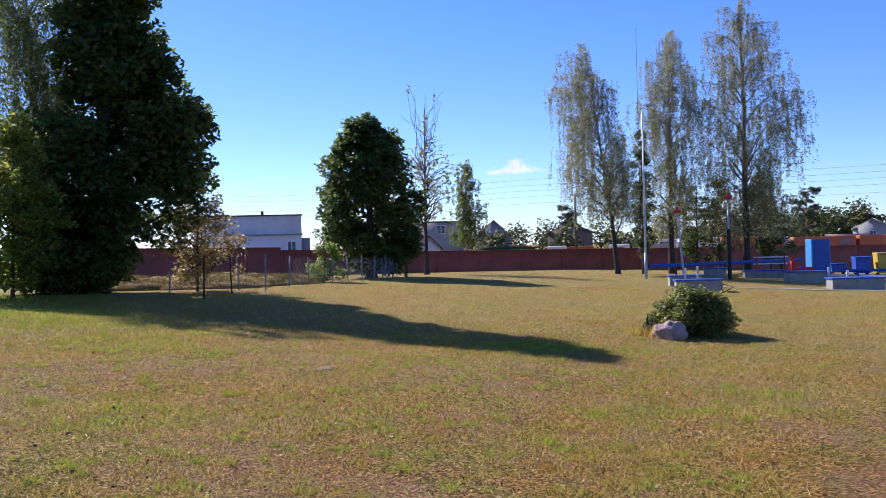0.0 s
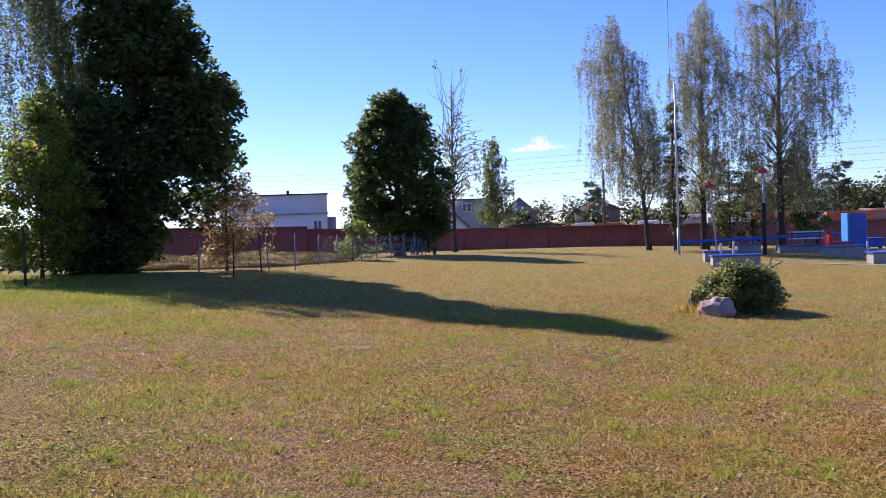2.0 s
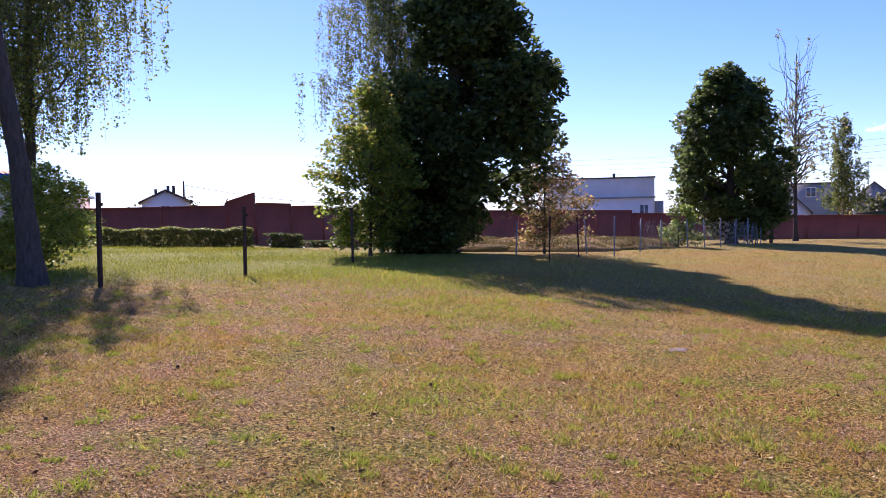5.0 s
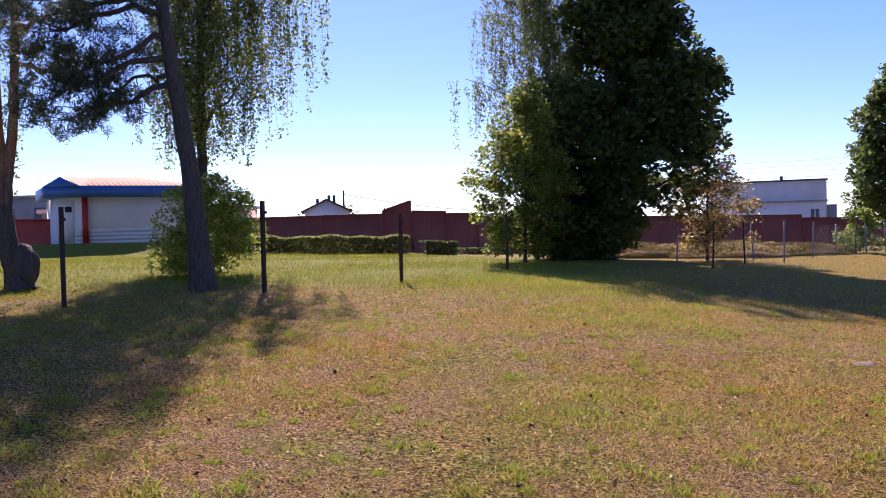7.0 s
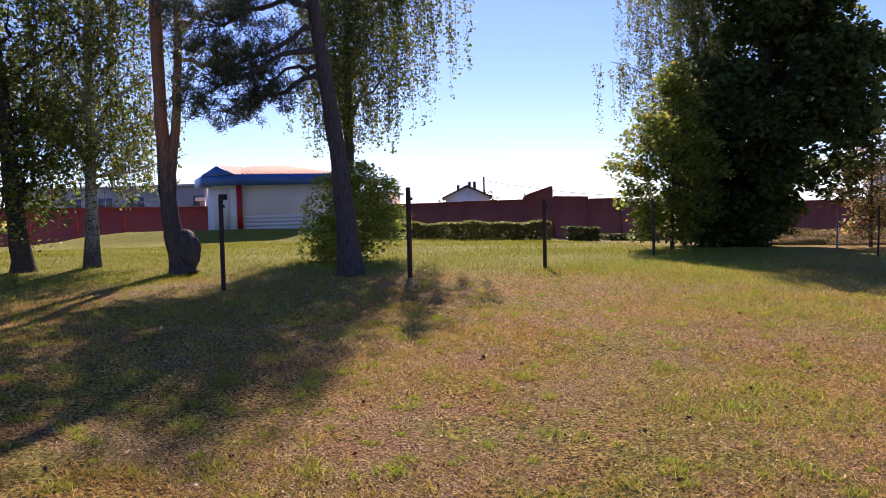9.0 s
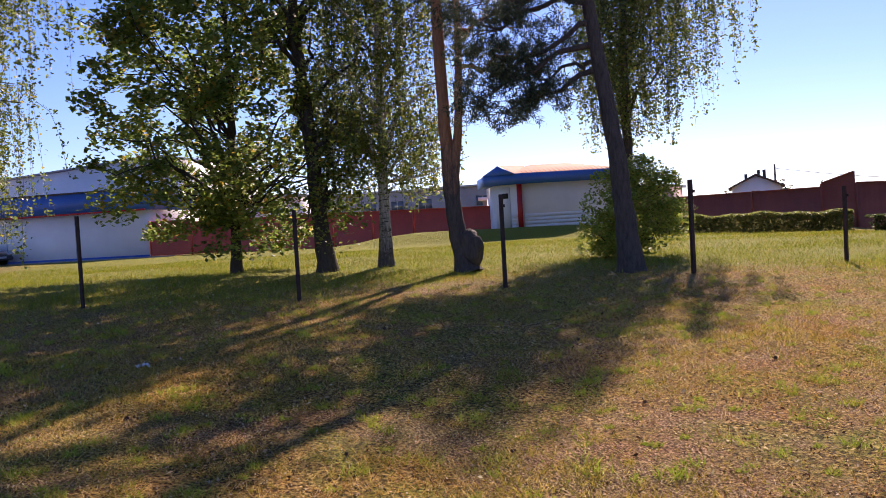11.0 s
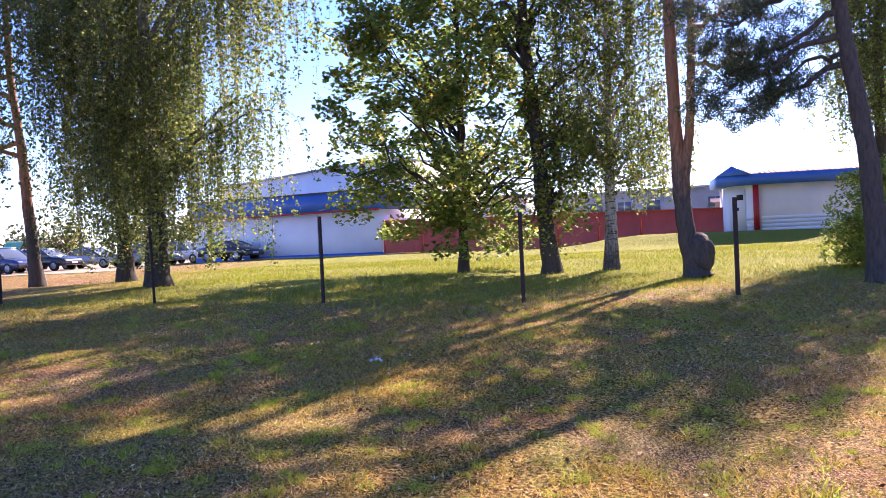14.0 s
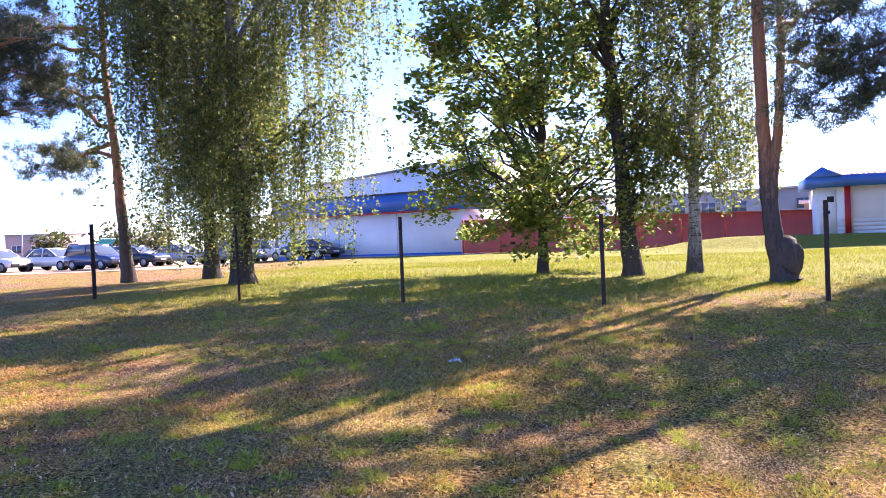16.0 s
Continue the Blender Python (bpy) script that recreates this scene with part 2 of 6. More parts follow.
def ground_mat():
    m, n, l, b = mat("dry mown grass", 0.95, spec=0.15)
    v = coords(n, l)
    big = noise_tex(n, l, v, 0.5, 6, 0.65)
    mid = noise_tex(n, l, v, 1.7, 5, 0.65)
    fine = noise_tex(n, l, v, 30.0, 9, 0.82)
    streak = noise_tex(n, l, coords(n, l, (1, 2.0, 1)), 34.0, 6, 0.75)
    # near-black ramp ends paint the shade in gaps between blades into the colour
    dry = ramp(n, l, fine, [(0.44, (0.035, 0.018, 0.006)), (0.51, (0.36, 0.20, 0.05)), (0.58, (0.92, 0.62, 0.22))])
    green = ramp(n, l, fine, [(0.43, (0.03, 0.03, 0.006)), (0.51, (0.26, 0.23, 0.03)), (0.60, (0.68, 0.54, 0.12))])
    bare = ramp(n, l, streak, [(0.43, (0.05, 0.026, 0.014)), (0.52, (0.34, 0.19, 0.095)), (0.60, (0.84, 0.58, 0.34))])
    col = mix(n, l, ramp(n, l, mid, [(0.45, (0, 0, 0)), (0.58, (0.9, 0.9, 0.9))]), dry, green)
    col = mix(n, l, ramp(n, l, big, [(0.47, (0, 0, 0)), (0.58, (0.9, 0.9, 0.9))]), col, bare)
    # away from the worn middle the lawn keeps more green
    sepy = n.new("ShaderNodeSeparateXYZ")
    l.new(v, sepy.inputs[0])
    ey = n.new("ShaderNodeMath")
    ey.operation, ey.inputs[1].default_value = "MULTIPLY_ADD", 9.0
    l.new(big, ey.inputs[0])
    l.new(sepy.outputs[1], ey.inputs[2])
    my = n.new("ShaderNodeMapRange")
    my.inputs["From Min"].default_value, my.inputs["From Max"].default_value = 13.0, 24.0
    my.inputs["To Max"].default_value = 0.6
    l.new(ey.outputs[0], my.inputs[0])
    col = mix(n, l, my.outputs[0], col, ramp(n, l, fine, [(0.40, (0.08, 0.07, 0.015)), (0.5, (0.36, 0.28, 0.06)), (0.62, (0.74, 0.56, 0.18))]))
    worn = noise_tex(n, l, coords(n, l, (1, 1.6, 1)), 0.33, 6, 0.7)
    col = mix(n, l, 0.9, col, ramp(n, l, worn, [(0.40, (1.0, 0.83, 0.68)), (0.5, (1.0, 1.0, 0.95)), (0.60, (0.84, 1.0, 0.72))]), "MULTIPLY")
    # the lawn behind the post row is watered and greener
    sep = n.new("ShaderNodeSeparateXYZ")
    l.new(v, sep.inputs[0])
    e = n.new("ShaderNodeMath")
    e.operation, e.inputs[1].default_value = "MULTIPLY_ADD", 4.0
    l.new(mid, e.inputs[0])
    rise = n.new("ShaderNodeMapRange")
    rise.inputs["From Min"].default_value, rise.inputs["From Max"].default_value = 9.5, 13.0
    rise.inputs["To Max"].default_value = -2.2
    l.new(sep.outputs[1], rise.inputs[0])
    ex = n.new("ShaderNodeMath")
    l.new(sep.outputs[0], ex.inputs[0])
    l.new(rise.outputs[0], ex.inputs[1])
    l.new(ex.outputs[0], e.inputs[2])
    mr = n.new("ShaderNodeMapRange")
    mr.inputs["From Min"].default_value, mr.inputs["From Max"].default_value = -12.5, -15.5
    l.new(e.outputs[0], mr.inputs[0])
    mr2 = n.new("ShaderNodeMapRange")
    mr2.inputs["From Min"].default_value, mr2.inputs["From Max"].default_value = 26.0, 20.0
    l.new(sep.outputs[1], mr2.inputs[0])
    mr3 = n.new("ShaderNodeMapRange")
    mr3.inputs["From Min"].default_value, mr3.inputs["From Max"].default_value = -8.0, -3.5
    l.new(sep.outputs[1], mr3.inputs[0])
    f = mix(n, l, 1.0, mr.outputs[0], mr2.outputs[0], "MULTIPLY")
    f = mix(n, l, 1.0, f, mr3.outputs[0], "MULTIPLY")
    lush = ramp(n, l, fine, [(0.36, (0.05, 0.06, 0.01)), (0.5, (0.25, 0.26, 0.03)), (0.66, (0.50, 0.44, 0.09))])
    col = mix(n, l, f, col, lush)
    l.new(col, b.inputs["Base Color"])
    clod = noise_tex(n, l, v, 7.0, 6, 0.7)
    hsum = n.new("ShaderNodeMath")
    hsum.operation, hsum.inputs[1].default_value = "MULTIPLY_ADD", 2.2
    l.new(clod, hsum.inputs[0])
    l.new(fine, hsum.inputs[2])
    bump(n, l, b, hsum.outputs[0], 1.0, 0.07)
    return m


M_GROUND = ground_mat()


def blade_mat(name, stops, patch=0.85):
    m, n, l, b = mat(name, 0.95, spec=0.05)
    g = n.new("ShaderNodeNewGeometry")
    col = ramp(n, l, g.outputs["Random Per Island"], stops)
    v = coords(n, l)
    tint = ramp(n, l, noise_tex(n, l, v, 0.9, 4, 0.6), [(0.36, (1.0, 0.84, 0.72)), (0.5, (1.0, 1.0, 0.85)), (0.64, (0.86, 0.97, 0.60))])
    col = mix(n, l, patch, col, tint, "MULTIPLY")
    l.new(col, b.inputs["Base Color"])
    tr, ms = n.new("ShaderNodeBsdfTranslucent"), n.new("ShaderNodeMixShader")
    l.new(col, tr.inputs[0])
    ms.inputs[0].default_value = 0.4
    l.new(b.outputs[0], ms.inputs[1])
    l.new(tr.outputs[0], ms.inputs[2])
    l.new(ms.outputs[0], n["Material Output"].inputs[0])
    return m


M_BLADE = blade_mat("short mown blades", [(0.0, (0.13, 0.11, 0.02)), (0.25, (0.40, 0.33, 0.055)), (0.45, (0.48, 0.27, 0.06)), (0.7, (0.82, 0.54, 0.15)), (0.88, (0.92, 0.72, 0.34)), (1.0, (0.24, 0.08, 0.025))])
M_BLADE_FAR = blade_mat("yellow-green mown blades", [(0.0, (0.17, 0.14, 0.025)), (0.45, (0.46, 0.33, 0.065)), (0.8, (0.76, 0.52, 0.17)), (1.0, (0.88, 0.67, 0.32))])
M_TUSSOCK = blade_mat("tussock blades", [(0.0, (0.13, 0.11, 0.02)), (0.4, (0.38, 0.31, 0.05)), (0.75, (0.62, 0.43, 0.11)), (1.0, (0.80, 0.56, 0.24))])
M_LUSH = blade_mat("long green blades", [(0.0, (0.14, 0.175, 0.018)), (0.6, (0.29, 0.335, 0.038)), (0.85, (0.42, 0.40, 0.07)), (1.0, (0.55, 0.46, 0.13))])
M_TUFT = blade_mat("fresh tuft blades", [(0.0, (0.20, 0.27, 0.03)), (0.8, (0.43, 0.50, 0.075)), (1.0, (0.60, 0.52, 0.15))])
M_WEED = blade_mat("weed leaves", [(0.0, (0.18, 0.20, 0.03)), (0.7, (0.36, 0.37, 0.07)), (1.0, (0.52, 0.44, 0.14))])
# litter tones; the darkest flecks also stand in for tiny shadows on the lawn
M_LITTER = blade_mat("fallen leaves", [(0.0, (0.05, 0.028, 0.018)), (0.3, (0.16, 0.08, 0.045)), (0.5, (0.50, 0.30, 0.15)), (0.85, (0.74, 0.55, 0.32)), (1.0, (0.90, 0.78, 0.58))])


def axis_steps(lo, hi, fine, grow):
    """Places along an axis: close together between lo and hi, ever wider to the horizon."""
    mid = list(np.arange(lo, hi + 1e-6, fine))
    a, step = [], fine
    x = hi
    while x < 1800:
        step *= grow
        x += step
        a.append(x)
    c, step, x = [], fine, lo
    while x > -1800:
        step *= grow
        x -= step
        c.append(x)
    return np.array(c[::-1] + mid + a)


gx, gy = axis_steps(-34, 8, 0.35, 1.12), axis_steps(-8, 30, 0.35, 1.12)
XX, YY = np.meshgrid(gx, gy, indexing="ij")
far = np.clip(1.6 - np.hypot(XX, YY) / 250, 0, 1)
ZZ = ground(XX, YY) * np.clip(far, 0, 1)
geo = Geo()
ii, jj = np.meshgrid(np.arange(len(gx) - 1), np.arange(len(gy) - 1), indexing="ij")
w = len(gy)
geo.add(np.stack([XX, YY, ZZ], -1).reshape(-1, 3), np.stack([ii * w + jj, (ii + 1) * w + jj, (ii + 1) * w + jj + 1, ii * w + jj + 1], -1).reshape(-1, 4))
tagged(part("ground", geo, M_GROUND, smooth=True), "worn sunburnt lawn of mown grass and bare earth", "ground", kind="structure")


def sector(rng, n, r0, r1, yaw0, yaw1, power=1.0):
    """Places spread over the part of the lawn that the walk looks at."""
    r = r0 + (r1 - r0) * rng.random(n) ** power
    a = np.radians(rng.uniform(yaw0, yaw1, n))
    return -r * np.sin(a), 1.0 + r * np.cos(a)


def patchy(x, y):
    return 0.5 + 0.25 * np.sin(1.3 * x + 0.7 * np.sin(0.9 * y)) + 0.25 * np.sin(1.1 * y + 1.7 * np.sin(0.6 * x))


GREEN_SPOTS = ((-1.4, 14.2, 0.8, 0.35, 1800), (1.85, 10.7, 0.35, 0.25, 420), (-11.6, 14.3, 1.9, 1.0, 6000), (-12.6, 16.6, 1.6, 1.0, 4500), (-8.0, 12.3, 1.0, 0.4, 900),
               (-4.6, 7.6, 0.5, 0.25, 420), (-4.4, 6.7, 0.4, 0.3, 350), (-2.6, 8.0, 0.6, 0.4, 500), (0.4, 9.2, 0.7, 0.3, 450), (-6.9, 11.5, 0.9, 0.4, 500))
rng = np.random.default_rng(3)
geo = Geo()
x, y = sector(rng, 400000, 3.4, 15, -18, 124, 0.85)
keep = rng.random(len(x)) < np.clip(0.06 + 1.1 * patchy(x, y) * (0.45 + 0.9 * patchy(3.1 * x + 2, 3.3 * y)), 0, 1)
x, y = x[keep], y[keep]
geo.blades(np.stack([x, y, ground(x, y) - 0.004], 1), 0.032, 0.0075, rng, 1.1)
tagged(part("mown_grass", geo, M_BLADE), "short dry mown grass blades over the lawn", "grass", kind="stuff")
geo = Geo()
x, y = sector(rng, 140000, 14, 34, -18, 120, 0.8)
keep = x > -13.5
x, y = x[keep], y[keep]
geo.blades(np.stack([x, y, ground(x, y) - 0.004], 1), 0.045, 0.014, rng, 0.9)
tagged(part("far_grass", geo, M_BLADE_FAR), "short yellow-green mown grass blades over the lawn", "grass", kind="stuff")

geo = Geo()
x, y = rng.uniform(-32, -12.2, 190000), rng.uniform(-9, 24, 190000)
keep = (rng.random(len(x)) < 0.15 + 0.85 * patchy(x, y)) & (x < -15.2 + 1.5 * smooth_step(9.5, 13, y) + 0.9 * np.sin(y * 0.6) + rng.normal(size=len(x)) * 0.5) & (y < 21 + (x + 15) * -0.2) & (y > -5.0 + 1.5 * rng.normal(size=len(x)))
x, y = x[keep], y[keep]
geo.blades(np.stack([x, y, ground(x, y) - 0.006], 1), 0.075, 0.014, rng, 0.6)
tagged(part("long_grass", geo, M_LUSH), "longer green grass under the tree row", "grass", kind="stuff")

geo = Geo()
tx, ty = sector(rng, 9000, 3.6, 19, -17, 121, 0.8)
keep = rng.random(len(tx)) < 1.6 * patchy(1.7 * tx + 1, 1.9 * ty) * patchy(0.8 * ty, 0.7 * tx + 2) - 0.12
for cx, cy in zip(tx[keep], ty[keep]):
    k, s = rng.integers(14, 40), rng.uniform(0.5, 1.5)
    px, py = cx + rng.normal(size=k) * 0.05 * s, cy + rng.normal(size=k) * 0.05 * s
    geo.blades(np.stack([px, py, ground(px, py) - 0.004], 1), 0.042 * s ** 0.5, 0.008, rng, 0.8)
tagged(part("grass_tussocks", geo, M_TUSSOCK), "low yellow-green tussocks in the dry lawn", "grass", kind="stuff")

geo = Geo()
tx, ty = sector(rng, 1350, 3.9, 16, -14, 118, 0.9)
for cx, cy in zip(tx, ty):
    k, s = rng.integers(14, 60), rng.uniform(0.4, 1.1) * rng.uniform(0.6, 1.0)
    a, r = rng.uniform(0, 6.28, k), rng.random(k) ** 0.6 * 0.12 * s
    px, py = cx + r * np.cos(a), cy + r * np.sin(a)
    geo.blades(np.stack([px, py, ground(px, py) - 0.005], 1), 0.085 * s, 0.009, rng, 0.7)
tagged(part("grass_tufts", geo, M_TUFT), "fresh green tufts scattered in the dry lawn", "grass", kind="stuff")

geo = Geo()
for cx, cy, rx, ry, k in GREEN_SPOTS:
    px, py = cx + rng.normal(size=k) * rx, cy + rng.normal(size=k) * ry
    geo.blades(np.stack([px, py, ground(px, py) - 0.005], 1), 0.055, 0.014, rng, 0.7)
tagged(part("green_patches", geo, M_TUFT), "greener patches of short grass in the dry lawn", "grass", kind="stuff")

geo = Geo()
for count, leaf_size in ((140000, 0.0105), (22000, 0.016), (2500, 0.024)):
    x, y = sector(rng, count, 3.6, 20, -16, 122, 0.8)
    geo.leaves(np.stack([x, y, ground(x, y) + 0.012], 1), leaf_size, rng, 0.3, 1.9)
tagged(part("fallen_leaves", geo, M_LITTER), "dry brown fallen leaves and litter on the lawn", "leaves", kind="stuff")


geo = Geo()
tx, ty = sector(rng, 520, 4.0, 18, -15, 118, 0.75)
for cx, cy in zip(tx, ty):
    k, s = rng.integers(20, 110), rng.uniform(0.06, 0.24)
    px, py = cx + rng.normal(size=k) * s, cy + rng.normal(size=k) * s * 0.7
    geo.leaves(np.stack([px, py, ground(px, py) + rng.uniform(0.01, 0.045, k)], 1), rng.uniform(0.010, 0.019), rng, 0.3)
tagged(part("lawn_weeds", geo, M_WEED), "flat broad-leaved weeds in the dry lawn", "weeds", kind="stuff")


# ---------------------------------------------------------------- trees
def wavy(rng, p0, p1, k, amp):
    t = np.linspace(0, 1, k)[:, None]
    p = np.array(p0) * (1 - t) + np.array(p1) * t
    off = np.cumsum(rng.normal(size=(k, 3)), axis=0) * amp / math.sqrt(k)
    off -= off[0] * (1 - t) + off[-1] * t
    return p + off


def trunk_part(tree, rng, path, radius, bark, flare=1.5, sides=12, name="trunk", taper=0.35, power=1.0):
    path = np.array(path, float)
    k = 26
    s = np.linspace(0, len(path) - 1, k)
    pts = np.stack([np.interp(s, np.arange(len(path)), path[:, i]) for i in range(3)], 1)
    for _ in range(2):
        pts[1:-1] = (pts[:-2] + 2 * pts[1:-1] + pts[2:]) / 4
    pts[1:-1, :2] += rng.normal(size=(k - 2, 2)) * radius * 0.06
    f = np.linspace(0, 1, k)
    rad = radius * (1 - (1 - taper) * f ** power) * (1 + (flare - 1) * np.exp(-f * 22)) * rng.uniform(0.95, 1.05, k)
    g = Geo()
    g.tube(pts, rad, sides)
    part(name, g, bark, tree, smooth=True)
    return pts, rad


def profile(prof, z):
    zs, rs = zip(*prof)
    return np.interp(z, zs, rs, left=0, right=0)


def leafy_tree(name, at, label, prof, trunk, bark, leaf, size, clumps, per, seed, flat=0.4, off=(0, 0), group="", cl=0.55, shell=0.55, droop=0.25, lobes=0):
    """A broad-leaved tree: trunk, limbs and a crown of leaf clumps within the profile (height, radius)."""
    rng = np.random.default_rng(seed)
    x, y = at
    tree = thing(name, pose(x, y, gz(x, y) - 0.06), label, "tree" if "tree" in name or "birch" in name or "pine" in name else "shrub", group)
    top = prof[-1][0]
    path, radius = trunk
    pts, rad = trunk_part(tree, rng, path, radius, bark)
    zs = rng.uniform(prof[0][0], top, clumps * 3)
    keep = rng.random(len(zs)) < profile(prof, zs) / max(r for _, r in prof)
    zs = zs[keep][:clumps]
    a = rng.uniform(0, 2 * math.pi, len(zs))
    lump = 1 + 0.11 * np.sin(3 * a + zs * 1.7 + seed) + 0.12 * np.sin(5 * a - zs * 2.3)
    r = profile(prof, zs) * lump * (shell + (1 - shell) * rng.random(len(zs))) * rng.choice([1, 1, 1, 0.55], len(zs))
    lean = np.stack([np.interp(zs, pts[:, 2], pts[:, 0]), np.interp(zs, pts[:, 2], pts[:, 1])], 1)
    c = np.stack([lean[:, 0] + off[0] * (zs / top) + r * np.cos(a), lean[:, 1] + off[1] * (zs / top) + r * np.sin(a), zs], 1)
    if lobes:      # gather the clumps round the outside of rounded lobes
        lz = np.sort(rng.uniform(prof[0][0], top, lobes * 3)[rng.random(lobes * 3) < profile(prof, np.linspace(prof[0][0], top, lobes * 3)) / max(q_[1] for q_ in prof)])
        la = np.arange(len(lz)) * 2.4 + rng.normal(size=len(lz)) * 0.3
        lp = profile(prof, lz)
        lr = 0.62 * lp * rng.uniform(0.85, 1.15, len(lz))
        lc = np.stack([np.interp(lz, pts[:, 2], pts[:, 0]) + lr * np.cos(la), np.interp(lz, pts[:, 2], pts[:, 1]) + lr * np.sin(la), lz], 1)
        k = rng.integers(0, len(lz), clumps)
        d = rng.normal(size=(clumps, 3))
        d[:, 2] += 0.35
        d /= np.linalg.norm(d, axis=1)[:, None]
        c = lc[k] + d * (0.30 * lp[k] + 0.28)[:, None] * rng.uniform(0.55, 1.0, clumps)[:, None] * np.array([1, 1, 0.75])
        c[:, 2] = np.maximum(c[:, 2], 0.35)
        lean = np.stack([np.interp(c[:, 2], pts[:, 2], pts[:, 0]), np.interp(c[:, 2], pts[:, 2], pts[:, 1])], 1)
    crown = Geo()
    for i, p in enumerate(c):
        q = rng.normal(size=(per, 3))
        q /= np.linalg.norm(q, axis=1)[:, None]
        q *= (rng.random(per) ** 0.45)[:, None] * cl * rng.uniform(0.6, 1.35) * np.array([1, 1, 0.62])
        q[:, 2] -= droop * (q[:, 0] ** 2 + q[:, 1] ** 2) / cl
        crown.leaves(p + q, size, rng, flat)
        if i % 4 == 0:
            h = max(0.25 * top * rng.random(), p[2] - rng.uniform(0.3, 0.9) * (0.4 + np.hypot(*(p[:2] - lean[i]))))
            h = min(max(h, 0.12 * top), pts[-1, 2])
            s = np.array([np.interp(h, pts[:, 2], pts[:, 0]), np.interp(h, pts[:, 2], pts[:, 1]), h])
            r0 = min(0.3 * radius, np.interp(h, pts[:, 2], rad) * 0.45)
            w_ = wavy(rng, s, p, 9, 0.42)
            w_[:, 2] += np.sin(np.linspace(0, math.pi, 9)) * 0.12 * np.linalg.norm(p - s)
            g = Geo()
            g.tube(w_, np.linspace(r0, 0.01, 9), 5, False)
            part("limb", g, bark, tree, smooth=True)
    part("crown", crown, leaf, tree)
    return tree

def lobed_tree(name, at, label, outline, side, trunk, bark, leaf, size, lobes, per, seed, lobe_r=(0.45, 0.85), depth=0.85, group=""):
    """A dense broad-leaved tree. Its crown is a heap of rounded leafy lobes within the outline (height, reach to either side)."""
    rng = np.random.default_rng(seed)
    x, y = at
    tree = thing(name, pose(x, y, gz(x, y) - 0.06), label, "shrub" if "shrub" in name else "tree", group)
    path, radius = trunk
    pts, rad = trunk_part(tree, rng, path, radius, bark)
    zs, lo, hi = (np.array(q, float) for q in zip(*outline))
    ux, uy = np.array(side) / math.hypot(*side), np.array((-side[1], side[0])) / math.hypot(*side)
    crown, limbs = Geo(), []
    made = tried = 0
    while made < lobes:
        tried += 1
        z = zs[0] + (zs[-1] - zs[0]) * ((tried * 0.41421 + 0.03 * rng.normal()) % 1.0)      # evenly strewn
        a, b = np.interp(z, zs, lo), np.interp(z, zs, hi)
        half = (b - a) / 2
        if rng.random() > half / np.max((hi - lo) / 2) + 0.12:
            continue
        r = min(rng.uniform(*lobe_r), max(0.22, half * 0.8))
        th = made * 2.39996 + 0.3 * rng.normal()
        k = rng.uniform(0.72, 1.0) if rng.random() < 0.75 else rng.uniform(0.1, 0.72)
        u, w = (a + b) / 2 + k * max(half - r, 0.05) * math.cos(th), k * max(half * depth - r, 0.05) * math.sin(th)
        c = np.array([*(ux * u + uy * w), z])
        n = int(per * (r / lobe_r[1]) ** 2)
        d = rng.normal(size=(n, 3))
        d[:, 2] += 0.25
        d /= np.linalg.norm(d, axis=1)[:, None]
        bump_ = 1 + 0.2 * np.sin(4 * d[:, 0] + 3 * d[:, 2] + made) + 0.16 * np.sin(6 * d[:, 1] - 4 * d[:, 2] + 2 * made)
        q = c + d * (r * bump_ * rng.uniform(0.72, 1.02, n))[:, None] * np.array([1, 1, 0.72])
        q = q[q[:, 2] > 0.12]
        crown.leaves(q, size, rng, 0.35)
        if made % 3 == 0:
            h = min(max(c[2] - rng.uniform(0.25, 0.6) * math.hypot(c[0], c[1]) - 0.2, 0.5), pts[-1, 2])
            st = np.array([np.interp(h, pts[:, 2], pts[:, 0]), np.interp(h, pts[:, 2], pts[:, 1]), h])
            limbs.append((wavy(rng, st, c, 8, 0.3), min(0.085, np.interp(h, pts[:, 2], rad) * 0.5)))
        made += 1
    for p, r0 in limbs:
        g = Geo()
        g.tube(p, np.linspace(r0, 0.012, len(p)), 5, False)
        part("limb", g, bark, tree, smooth=True)
    part("crown", crown, leaf, tree)
    return tree


